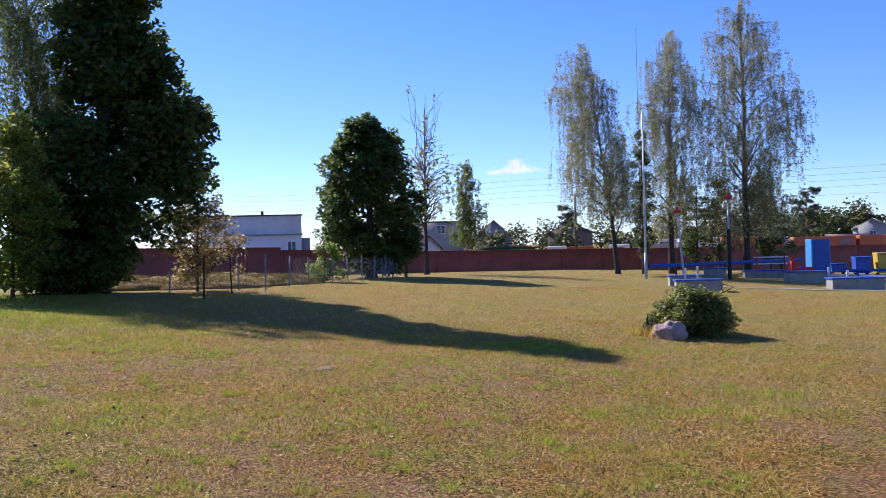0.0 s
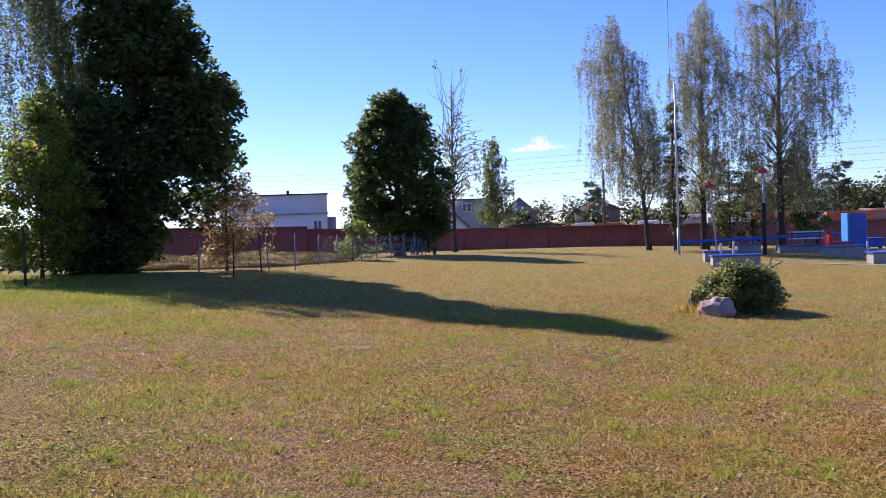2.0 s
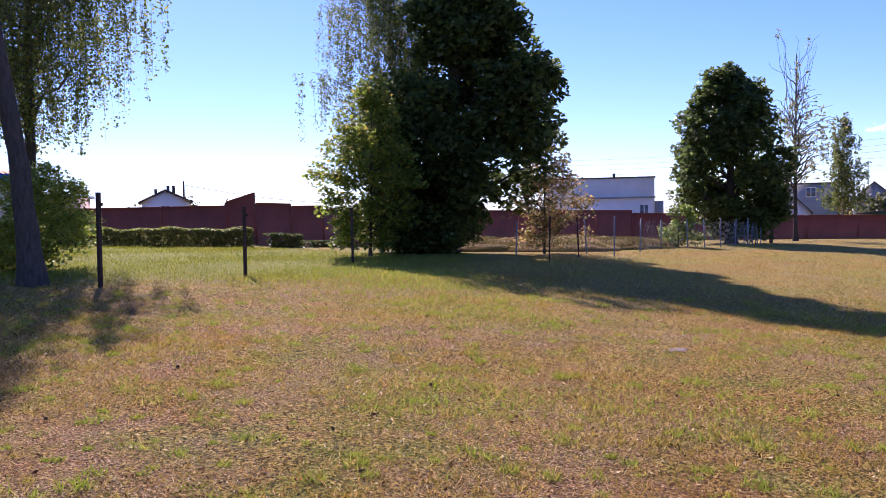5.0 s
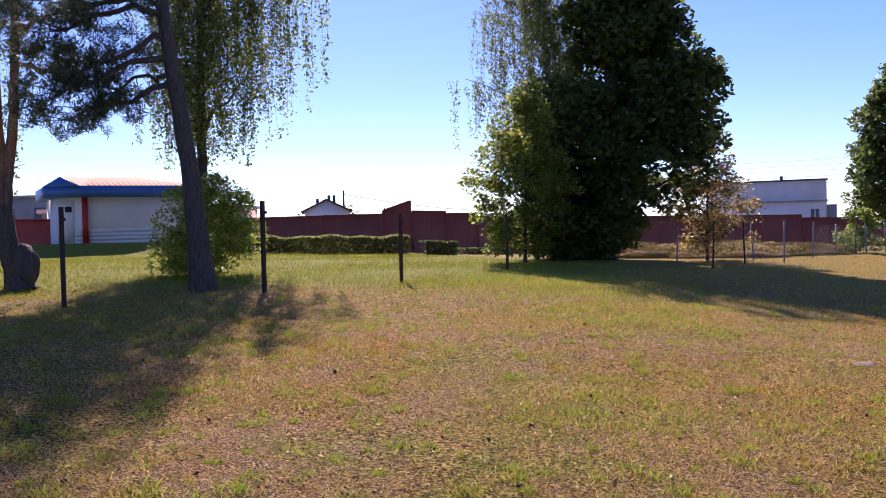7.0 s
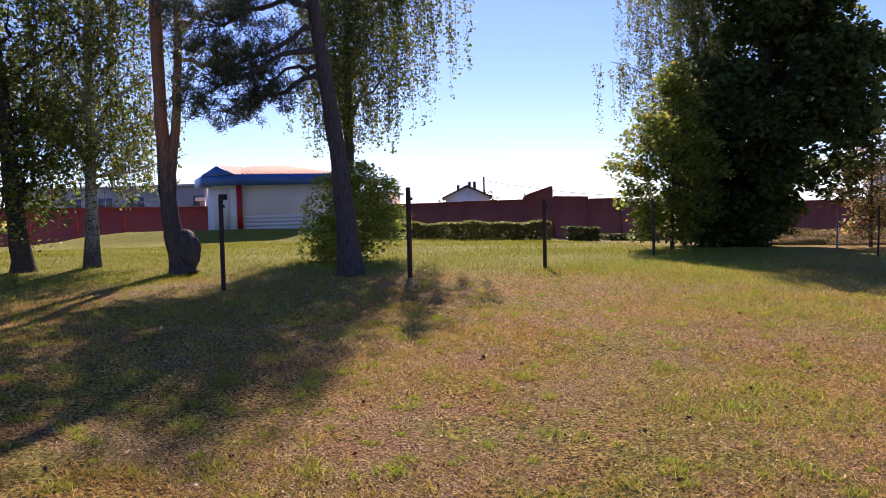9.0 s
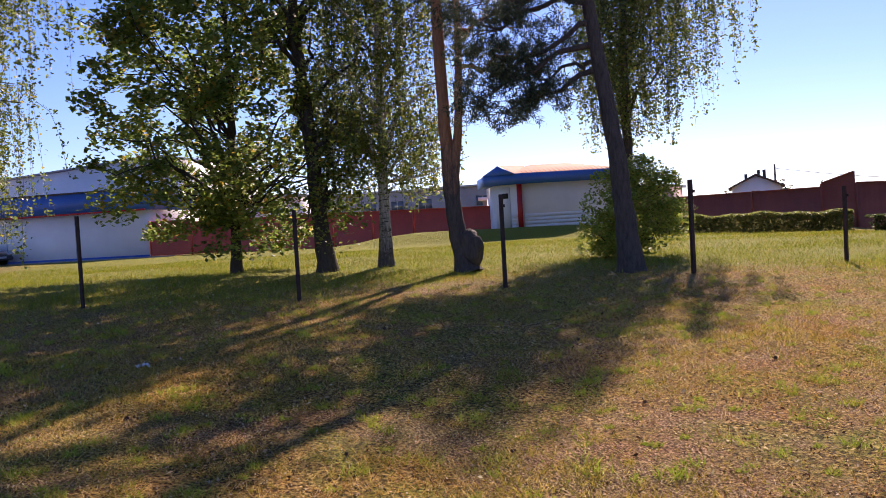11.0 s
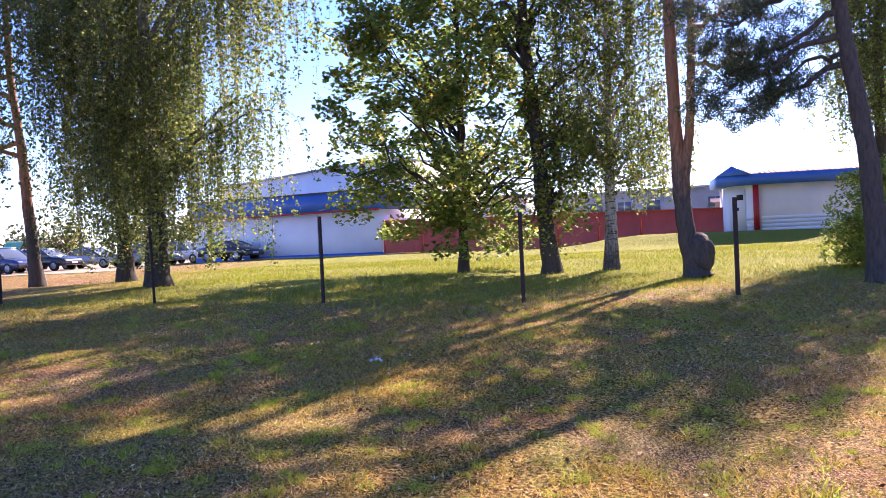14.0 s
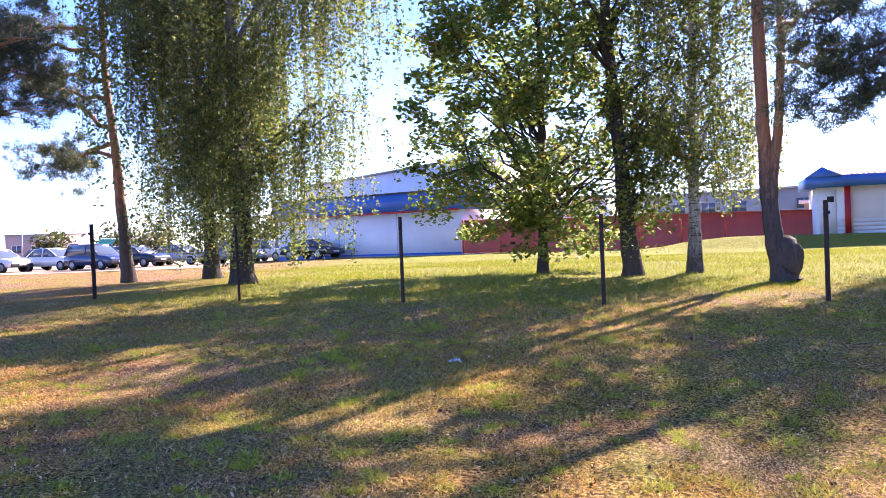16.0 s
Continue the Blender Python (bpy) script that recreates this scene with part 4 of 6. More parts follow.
def rib_panel(w, z0, z1a, z1b, thick=0.05, pitch=0.22, depth=0.009):
    """A ribbed sheet panel along x with a level or sloping top."""
    g = Geo()
    k = max(2, int(round(w / pitch)) * 2)
    xs = np.linspace(0.0, w, k * 2 + 1)
    off = np.where((np.arange(len(xs)) // 2) % 2 == 0, 0.0, -depth)
    tops = z1a + (z1b - z1a) * xs / w
    f = np.stack([xs, off - thick / 2, np.full(len(xs), z0)], 1)
    ft = np.stack([xs, off - thick / 2, tops], 1)
    bt = np.stack([xs, np.full(len(xs), thick / 2), tops], 1)
    b = np.stack([xs, np.full(len(xs), thick / 2), np.full(len(xs), z0)], 1)
    n = len(xs)
    v = np.concatenate([f, ft, bt, b])
    q = []
    for i in range(n - 1):
        for s in range(3):
            q.append((s * n + i, s * n + i + 1, (s + 1) * n + i + 1, (s + 1) * n + i))
    g.add(v, q)
    return g


def sheet_wall(name, p0, p1, top0, top1, material, label, pitch=3.0, post=M_RED, base=None):
    """A boundary wall of ribbed sheets between posts, each sheet on the ground below it."""
    L = math.hypot(p1[0] - p0[0], p1[1] - p0[1])
    w = thing(name, seat(p0, p1, 0), label, "wall", kind="structure")
    k = max(1, round(L / pitch))
    for i in range(k):
        a, b = L * i / k, L * (i + 1) / k
        za, zb = (gz(p0[0] + (p1[0] - p0[0]) * s / L, p0[1] + (p1[1] - p0[1]) * s / L) for s in (a, b))
        g = rib_panel(b - a - 0.02, min(za, zb) - 0.15, top0 + (top1 - top0) * a / L, top0 + (top1 - top0) * b / L)
        o = part("panel", g, material, w)
        o.location = (a + 0.01, 0, 0)
        t = top0 + (top1 - top0) * a / L
        part("post", gbox(a - 0.04, -0.075, za - 0.2, a + 0.04, -0.028, t - 0.03), post, w)
        cop = Geo()
        t2 = top0 + (top1 - top0) * b / L
        v = [(a + 0.045, -0.06, t - 0.01), (b - 0.045, -0.06, t2 - 0.01), (b - 0.045, 0.06, t2 - 0.01), (a + 0.045, 0.06, t - 0.01)]
        cop.add(v + [(p_, q_, r_ + 0.04) for p_, q_, r_ in v], [(0, 3, 2, 1), (4, 5, 6, 7), (0, 1, 5, 4), (1, 2, 6, 5), (2, 3, 7, 6), (3, 0, 4, 7)])
        part("coping", cop, post, w)
    return w


WL = "dark red sheet boundary wall with posts"
sheet_wall("wall_north_a", (-41.6, 21.4), (-30.7, 26.7), 2.45, 2.42, M_RED, WL)
sheet_wall("wall_gable", (-30.7, 26.7), (-29.9, 27.7), 2.60, 2.98, M_RED, "dark red wall end with a slanting top", 2.0)
sheet_wall("wall_north_b", (-29.9, 27.7), (-29.55, 29.5), 2.52, 2.48, M_RED, WL, 2.0)
sheet_wall("wall_north_c", (-29.55, 29.5), (-29.0, 31.0), 2.38, 2.38, M_RED, WL, 2.0)
sheet_wall("wall_north_d", (-29.0, 31.0), (-29.2, 44.0), 2.22, 2.14, M_RED, WL)
sheet_wall("wall_north_e", (-29.2, 44.0), (-24.0, 53.85), 2.1, 1.95, M_RED, WL)
sheet_wall("wall_north_f", (-24.0, 53.85), (-17.2, 57.2), 1.76, 1.62, M_RED, WL)
sheet_wall("wall_north_g", (-17.2, 57.2), (-0.75, 62.3), 1.46, 1.25, M_RED, WL)
sheet_wall("wall_north_h", (-0.75, 62.3), (6.3, 67.1), 1.23, 1.13, M_RED, WL)
sheet_wall("wall_north_i", (6.3, 67.1), (34.0, 80.0), 1.10, 0.75, M_RED, WL)
WR = "red painted sheet wall beside the gatehouse"
sheet_wall("wall_west_a", (-50.3, 4.5), (-46.6, 9.3), 2.80, 2.76, M_REDBRIGHT, WR, 2.5, M_REDBRIGHT)
sheet_wall("wall_west_b", (-46.6, 9.3), (-41.2, 16.6), 2.75, 2.58, M_REDBRIGHT, WR, 2.5, M_REDBRIGHT)


def window(parent, x0, z0, w, h, y=-0.03, frame_mat=None):
    """A framed pane on the face y = 0 of a building."""
    f = Geo()
    t = 0.07
    for b in ((x0, y, z0, x0 + t, y + 0.06, z0 + h), (x0 + w - t, y, z0, x0 + w, y + 0.06, z0 + h), (x0 + t, y, z0, x0 + w - t, y + 0.06, z0 + t),
              (x0 + t, y, z0 + h - t, x0 + w - t, y + 0.06, z0 + h), (x0 + w / 2 - t / 2, y + 0.005, z0 + t, x0 + w / 2 + t / 2, y + 0.05, z0 + h - t)):
        f.box(*b)
    ob = part("window", f, frame_mat or M_WHITE, parent)
    part("pane", gbox(x0 + t, y + 0.02, z0 + t, x0 + w - t, y + 0.035, z0 + h - t), M_GLASS, ob)
    return ob


def gable_block(x0, x1, y0, y1, z0, z1, rise):
    """A house body with pointed ends, ridge along y."""
    g = Geo()
    xm = (x0 + x1) / 2
    f = [(x0, z0), (x1, z0), (x1, z1), (xm, z1 + rise), (x0, z1)]
    g.add([(a, y0, b) for a, b in f] + [(a, y1, b) for a, b in f], [(i, (i + 1) % 5, (i + 1) % 5 + 5, i + 5) for i in range(5)], [(0, 2, 1), (0, 3, 2), (0, 4, 3), (5, 6, 7), (5, 7, 8), (5, 8, 9)])
    return g


def gabled(g, x0, x1, y0, y1, z, rise, over=0.25, thick=0.12):
    """Two roof slopes whose ridge runs along y."""
    xm = (x0 + x1) / 2
    for s, e in ((x0 - over, xm), (x1 + over, xm)):
        zs = z - over * rise / (xm - x0)
        v = [(s, y0 - over, zs), (e, y0 - over, z + rise), (e, y1 + over, z + rise), (s, y1 + over, zs)]
        v += [(a, b, c + thick) for a, b, c in v]
        g.add(v, [(0, 1, 2, 3), (7, 6, 5, 4), (0, 4, 5, 1), (1, 5, 6, 2), (2, 6, 7, 3), (3, 7, 4, 0)])


# gatehouse: blue fascia, red corner post, hipped tile roof
gp0, gp1 = (-38.3, 16.5), (-37.3, 20.4)
z0 = gz(-38.3, 17.5)
gate = thing("gatehouse", seat(gp0, gp1, z0 - 0.05), "white gatehouse with a blue fascia and tiled hip roof", "building")
GL = 4.5
part("wall", gbox(0, 0, -0.4, GL, 4.2, 2.15), M_CREAM, gate, "cream wall")
side = Geo()
c, s_ = -1.08, 0.77      # the slanting entrance face left of the red post
side.add([(0, 0.002, -0.4), (c, s_, -0.4), (c, 4.2, -0.4), (0, 4.2, -0.4), (0, 0.002, 2.15), (c, s_, 2.15), (c, 4.2, 2.15), (0, 4.2, 2.15)],
         [(0, 4, 5, 1), (1, 5, 6, 2), (2, 6, 7, 3), (4, 7, 6, 5)])
part("entrance_wall", side, M_WHITE, gate)
for i in range(4):
    part("siding_board", gbox(0.22, -0.035, 0.02 + i * 0.17, GL - 0.1, -0.002, 0.165 + i * 0.17), M_WHITE, gate)
part("plinth", gbox(-0.05, -0.06, -0.4, GL + 0.05, 0.001, 0.0), M_BLUEBAND, gate, "dark blue plinth")
part("corner_post", gbox(-0.10, -0.09, -0.3, 0.12, 0.05, 2.16), M_REDPAINT, gate, "red corner post")
fas = Geo()
v = [(-1.5, 0.58, 2.05), (-0.2, -0.35, 2.05), (GL + 0.4, -0.35, 2.05), (GL + 0.4, 4.6, 2.05), (-1.5, 4.6, 2.05)]
fas.add(v + [(a, b, 2.52) for a, b, _ in v], [(i, (i + 1) % 5, (i + 1) % 5 + 5, i + 5) for i in range(5)], [(0, 2, 1), (0, 3, 2), (0, 4, 3), (5, 6, 7), (5, 7, 8), (5, 8, 9)])
part("fascia", fas, M_BLUEBAND, gate, "blue sheet fascia")
roof = Geo()
v = [(-1.42, 0.62, 2.52), (-0.2, -0.3, 2.52), (GL + 0.35, -0.3, 2.52), (GL + 0.35, 4.5, 2.52), (-1.42, 4.5, 2.52), (0.9, 2.0, 3.02), (GL - 1.9, 2.0, 3.02)]
roof.add(v, [(1, 2, 6, 5), (3, 4, 5, 6)], [(0, 1, 5), (0, 5, 4), (2, 3, 6)])
rf = part("roof", roof, M_TILE, gate, "terracotta sheet roof")
for i in range(20):
    xx = 0.2 + i * (GL - 0.4) / 19
    k = min(1, max(0.0, min(xx / 1.1, (GL + 0.35 - xx) / 2.4)))
    tr_ = Geo()
    tr_.tube([(xx, -0.29, 2.535), (xx, -0.29 + 2.45 * k, 2.535 + 0.47 * k)], [0.03, 0.03], 5)
    part("tile_ridge", tr_, M_TILE, rf)
gable = Geo()
gable.add([(-1.58, 0.62, 2.5), (-0.28, -0.42, 2.5), (-0.93, 0.08, 2.92), (-1.5, 0.72, 2.5), (-0.2, -0.3, 2.5), (-0.85, 0.18, 2.92)], [(0, 1, 4, 3), (1, 2, 5, 4), (2, 0, 3, 5)], [(0, 2, 1), (3, 4, 5)])
wing = Geo()      # the little roof that runs back from the gable
wing.add([(-1.5, 0.72, 2.53), (-0.85, 0.2, 2.935), (0.5, 1.9, 3.0), (-0.2, 2.6, 2.55), (-0.2, -0.28, 2.53), (1.1, 1.4, 2.56)], [(0, 1, 2, 3), (4, 5, 2, 1)])
part("wing_roof", wing, M_TILE, gate, "small tiled roof behind the gable")
part("gable_board", gable, M_BLUEBAND, gate, "blue pointed gable over the entrance")


def side_box(u0, u1, za, zb, d):
    g = Geo()
    n_ = np.array([-s_, c]) / math.hypot(c, s_)      # outward over the entrance face
    if n_[1] > 0:
        n_ = -n_
    a0, a1 = np.array([c * u0, s_ * u0]), np.array([c * u1, s_ * u1])
    v = [(*a0, za), (*a1, za), (*(a1 + n_ * d), za), (*(a0 + n_ * d), za)]
    g.add(v + [(p[0], p[1], zb) for p in v], [(0, 1, 2, 3), (7, 6, 5, 4), (0, 4, 5, 1), (1, 5, 6, 2), (2, 6, 7, 3), (3, 7, 4, 0)])
    return g


part("door", side_box(0.36, 0.92, 0.0, 1.95, 0.04), M_WHITE, gate, "white entrance door")
part("sign", side_box(0.42, 0.64, 1.42, 1.66, 0.07), M_BLACK, gate, "small dark sign board")
for i in range(4):
    part("siding_board", side_box(0.08, 0.33, 0.02 + i * 0.17, 0.165 + i * 0.17, 0.03), M_WHITE, gate)

# low shed with a pale roof behind the red wall
shed = thing("flat_shed", pose(-44.5, 19.0, gz(-44.5, 19.0), 0, 0, 60), "low shed with a white flat roof behind the wall", "shed")
part("wall", gbox(-2, 0, -0.3, 2.2, 2.5, 1.6), M_GREYWALL, shed)
part("roof", gbox(-2.2, -0.2, 1.6, 2.4, 2.7, 1.78), M_WHITE, shed)
shed2 = thing("garage", pose(-44.9, 25.9, 0.9, 0, 0, 45), "garage with a pale sheet roof behind the wall", "garage")
part("wall", gbox(-1.9, 0, -0.6, 1.9, 4, 2.3), M_PINKWALL, shed2)
part("roof", gbox(-2.1, -0.2, 2.3, 2.1, 4.2, 2.45), M_STEEL, shed2)

# long white hall with the blue band, and the higher hall behind it
h0, h1 = (-63.6, -19.6), (-51.3, 0.0)
hall = thing("white_hall", seat(h1, h0, 0.95), "long white hall with a blue band and grey plinth", "building")
HL = 14.6
# local x runs from the near end away to the left, local y comes forward
part("wall", gbox(0, -9, -0.6, HL, 0, 2.65), M_WHITE, hall)
part("plinth", gbox(-0.05, 0.003, -0.6, HL, 0.06, 0.2), M_BLUEBAND, hall, "blue-grey plinth")
part("band", gbox(-0.2, -9.2, 2.65, HL, 0.5, 3.75), M_BLUEBAND, hall, "blue facing band")
part("edge_trim", gbox(-0.2, 0.505, 2.6, HL, 0.53, 2.7), M_REDPAINT, hall, "thin red trim")
part("edge_cap", gbox(-0.25, 0.3, 3.75, HL, 0.56, 3.84), M_DARKROOF, hall)
for i in range(1, 4):
    part("panel_joint", gbox(i * 4.6, 0.002, 0.15, i * 4.6 + 0.03, 0.012, 2.6), M_GREYWALL, hall)
part("ramp", gbox(-1.6, 0.07, -0.6, 9.0, 1.1, 0.1), M_CONCRETE, hall, "low concrete ramp")
big = thing("high_hall", pose(-62.6, -4.6, 0.9, 0, 0, math.degrees(math.atan2(h0[1] - h1[1], h0[0] - h1[0]))), "higher white hall behind the long one", "building")
hb, ht = [(-6, 0, -0.5), (9, 0, -0.5), (9, -14, -0.5), (-6, -14, -0.5)], [(-6, 0, 6.3), (9, 0, 5.3), (9, -14, 5.3), (-6, -14, 6.3)]
hw = Geo()
six = [(0, 3, 2, 1), (4, 5, 6, 7), (0, 1, 5, 4), (1, 2, 6, 5), (2, 3, 7, 6), (3, 0, 4, 7)]
hw.add(hb + ht, six)
part("wall", hw, M_WHITE, big)
hr = Geo()
rim = [(-6.2, 0.2, 6.32), (9.2, 0.2, 5.3), (9.2, -14.2, 5.3), (-6.2, -14.2, 6.32)]
hr.add(rim + [(q[0], q[1], q[2] + 0.12) for q in rim], six)
part("roof", hr, M_GREYWALL, big)
mid = thing("white_annex", pose(-57.5, 3.2, 0.95, 0, 0, math.degrees(math.atan2(h0[1] - h1[1], h0[0] - h1[0])) + 180), "white annex behind the red gate", "building")
part("wall", gbox(-3.0, 0, -0.5, 6.0, 5, 3.1), M_WHITE, mid)
part("roof", gbox(-3.2, -0.2, 3.1, 6.2, 5.2, 3.3), M_GREYWALL, mid)
# red gate wings between hall and wall
rg = thing("yard_gate", seat((-51.2, 0.15), (-50.3, 4.5), gz(-51, 2)), "closed red sheet yard gate in two heights", "gate")
part("gate_wing", rib_panel(2.1, 0.05, 1.92, 1.92), M_REDBRIGHT, rg)
o = part("gate_wing", rib_panel(2.1, 0.05, 1.80, 1.80), M_REDBRIGHT, rg)
o.location = (2.2, 0, 0)
part("gate_post", gbox(-0.1, -0.06, -0.2, -0.01, 0.06, 1.95), M_REDBRIGHT, rg)
part("gate_post", gbox(2.11, -0.06, -0.2, 2.19, 0.06, 1.98), M_REDBRIGHT, rg)
part("gate_post", gbox(4.31, -0.06, -0.2, 4.4, 0.06, 1.9), M_REDBRIGHT, rg)

# grey block with a row of windows over the red wall
gb = thing("grey_block", seat((-86.0, 6.5), (-68.5, 30.0), 0.9), "long grey block with a row of windows", "building")
GBL = math.hypot(17.5, 23.5)
part("wall", gbox(0, 0, -0.5, GBL, 8, 4.05), M_GREYWALL, gb)
part("parapet", gbox(-0.2, -0.2, 4.05, GBL + 0.2, 8.2, 4.25), M_STEEL, gb)
for i in range(11):
    window(gb, 0.8 + i * 2.6, 2.4, 1.3, 0.95, -0.03, M_STEEL)

# white flat-roofed building over the wall
fb = thing("flat_building", seat((-41.2, 73.03), (-33.4, 76.8), 0.0), "big white flat-roofed building behind the wall", "building")
FL = math.hypot(7.8, 3.77)
part("wall", gbox(0, 0, -0.5, FL + 1.1, 6.2, 5.0), M_CREAM, fb)
part("parapet", gbox(-0.1, -0.1, 5.0, FL + 1.2, 6.3, 5.12), M_DARKROOF, fb)
part("annex", gbox(0.5, -1.6, -0.5, FL + 0.9, -0.003, 3.15), M_WHITE, fb, "paler low annex")
part("annex_roof", gbox(0.3, -1.8, 3.15, FL + 1.1, 0.05, 3.28), M_STEEL, fb)
part("side_annex", gbox(FL + 1.101, 0.4, -0.5, FL + 1.9, 5.4, 2.9), M_GREYWALL, fb)
part("chimney", gbox(FL - 2.6, 1.0, 5.1, FL - 2.35, 1.3, 5.5), M_DARKROOF, fb)
window(fb, FL - 0.3, 1.4, 0.8, 1.2, -1.63)

# gabled house over the wall and its pole
hs = thing("gabled_house", pose(-57.2, 40.9, 0.4, 0, 0, 54), "white gabled house with brick chimneys", "house")
part("wall", gable_block(0.1, 3.5, 0.1, 6, -0.3, 2.95, 0.78), M_WHITE, hs)
g = Geo()
gabled(g, 0.1, 3.5, 0.1, 6, 2.95, 0.82)
hrf = part("roof", g, M_DARKROOF, hs)
for xx, zz in ((1.0, 3.95), (1.9, 4.2), (2.3, 4.2)):
    part("chimney", gbox(xx, 1.5, 3.2, xx + 0.22, 1.8, zz), M_DARKROOF, hrf)
window(hs, 1.4, 1.9, 0.7, 0.8, 0.06)


def pole(name, x, y, zb, zt, r, label, category, material, arm=None):
    t = thing(name, pose(x, y, zb), label, category)
    part("shaft", rod((0, 0, -0.3), (0, 0, zt - zb), r, r * 0.7, 8), material, t, smooth=True)
    if arm:
        part("crossarm", gbox(-arm, -0.05, zt - zb - 0.35, arm, 0.05, zt - zb - 0.25), material, t)
    return t


pole("utility_pole", -55.6, 43.6, 0.3, 4.9, 0.09, "wooden utility pole beside a house", "pole", M_DARKROOF)
pole("utility_pole", -6.7, 76.0, -0.2, 5.9, 0.13, "dark wooden utility pole behind the wall", "pole", M_DARKROOF)
pole("utility_pole", -12.1, 42.6, 0.2, 5.2, 0.09, "slim dark pole beside a maple", "pole", M_DARKROOF)

# small houses and sheds far behind the wall
for nm, x, y, rz, w, d, h, rise, wm, rm, lb in (
        ("gabled_house", -20.5, 79.0, 15, 2.0, 5, 1.7, 1.0, M_WHITE, M_DARKROOF, "little white gabled house"),
        ("flat_house", -23.6, 96.0, 14, 5.0, 6, 4.4, 0.0, M_GREYWALL, M_DARKROOF, "grey flat-roofed house behind the wall"),
        ("green_shed", -14.0, 84.0, 10, 5.2, 4, 1.35, 0.25, M_GREENROOF, M_DARKROOF, "low green sheet shed"),
        ("brown_house", -10.5, 108.0, 6, 5.4, 7, 3.0, 1.2, M_BROWNWALL, M_DARKROOF, "house with a broad brown roof"),
        ("dark_house", -21.8, 118.0, 12, 4.6, 7, 3.0, 2.0, M_GREYWALL, M_DARKROOF, "house with a dark steep roof"),
        ("hill_house", 31.3, 146.0, -12, 5.6, 8, 3.6, 1.5, M_GREYWALL, M_STEEL, "grey house with a pale gable roof"),
        ("hill_house", 9.2, 122.0, -8, 7.0, 6, 4.0, 1.4, M_CREAM, M_GREENROOF, "house with a blue-green roof among trees"),
        ("grey_shed", 16.6, 86.0, -10, 3.4, 5, 2.6, 0.0, M_GREYWALL, M_GREYWALL, "grey sheet shed behind the wall")):
    t = thing(nm, pose(x, y, gz(x, y), 0, 0, rz), lb, "house" if "house" in nm else "shed")
    part("wall", gable_block(-w / 2, w / 2, 0, d, -0.5, h, max(rise - 0.03, 0.0)) if rise > 0 else gbox(-w / 2, 0, -0.5, w / 2, d, h), wm, t)
    g = Geo()
    if rise > 0:
        gabled(g, -w / 2, w / 2, 0, d, h, rise)
    else:
        g.box(-w / 2 - 0.15, -0.15, h, w / 2 + 0.15, d + 0.15, h + 0.15)
    part("roof", g, rm, t)
    if "shed" not in nm:
        window(t, -0.5, h - 1.3, 1.0, 1.0)

for x, y, w, d, h, m_, lb, rz in ((-118, -57.5, 9.5, 10, 3.9, M_PINKWALL, "long pale pink block beyond the car park", 115), (-122, -47, 9, 9, 3.3, M_CREAM, "low cream block beyond the car park", 112),
                                  (-97.0, -58.5, 9, 9, 4.0, M_PINKWALL, "pink block beside the car park", 118)):
    t = thing("far_block", pose(x, y, 0.6, 0, 0, rz), lb, "building")
    part("wall", gbox(-w / 2, -d / 2, -0.5, w / 2, d / 2, h), m_, t)
    part("parapet", gbox(-w / 2 - 0.1, -d / 2 - 0.1, h, w / 2 + 0.1, d / 2 + 0.1, h + 0.2), M_GREYWALL, t)
    for i in range(4):
        window(t, -w / 2 + 0.7 + i * w / 4.2, 1.6, 1.2, 1.1, -d / 2 - 0.03)
for x, y, zt in ((-66.0, -33.5, 4.0), (-70.0, -20.5, 4.4)):
    pole("street_lamp", x, y, 0.8, zt, 0.05, "thin grey lamp post at the car park", "lamp", M_STEEL)

# ---------------------------------------------------------------- post rows and fences
posts = [(-19.08, -7.17, 1.61, 0.5), (-17.11, -3.48, 1.43, 1.0), (-15.87, -0.22, 1.5, 0.3), (-14.68, 3.12, 1.47, -0.4), (-14.34, 6.52, 1.57, 0.2),
         (-14.27, 10.1, 1.68, 0.3), (-14.76, 13.85, 1.48, 0.5), (-15.33, 17.89, 1.40, -0.3)]
for i, (x, y, h, lean) in enumerate(posts):
    t = thing("fence_post", pose(x, y, gz(x, y), lean, lean * 0.7, 20 * i), "rusty dark steel fence post without wire" if i != 1 else "thinner rust-brown steel fence post", "post", "posts along the lawn")
    w = 0.024 if i == 1 else 0.032
    # an angle iron: two flanges
    bm = bmesh.new()
    sec = [(-w, -w), (w, -w), (w, -w + 0.02), (-w + 0.02, -w + 0.02), (-w + 0.02, w), (-w, w)]
    lo = [bm.verts.new((a, b, -0.3)) for a, b in sec]
    hi = [bm.verts.new((a, b, h)) for a, b in sec]
    for k in range(6):
        bm.faces.new((lo[k], lo[(k + 1) % 6], hi[(k + 1) % 6], hi[k]))
    bm.faces.new(hi)
    part("flange", bm, M_RUST, t)
    part("hook", gbox(w - 0.02, -w - 0.03, h * 0.86, w + 0.02, -w + 0.0, h * 0.86 + 0.05), M_RUST, t)

fence_spots = [(-16.6, 24.4, 1.1, 0), (-12.35, 22.7, 1.25, 1), (-14.6, 24.6, 1.0, 0), (-12.75, 25.2, 1.2, 1), (-13.2, 26.6, 1.15, 0), (-12.2, 26.5, 1.22, 0), (-12.9, 30.0, 1.15, 0), (-13.2, 32.6, 1.05, 0),
               (-12.8, 34.2, 1.1, 0), (-12.45, 35.1, 1.1, 0), (-12.25, 36.3, 1.1, 0), (-12.0, 37.3, 1.05, 0), (-11.85, 38.5, 1.1, 0)]
M_BLUEPOST = plain("pale blue-grey post paint", (0.20, 0.23, 0.29), 0.7, 0, 0.4, 30, 0.2, 4)
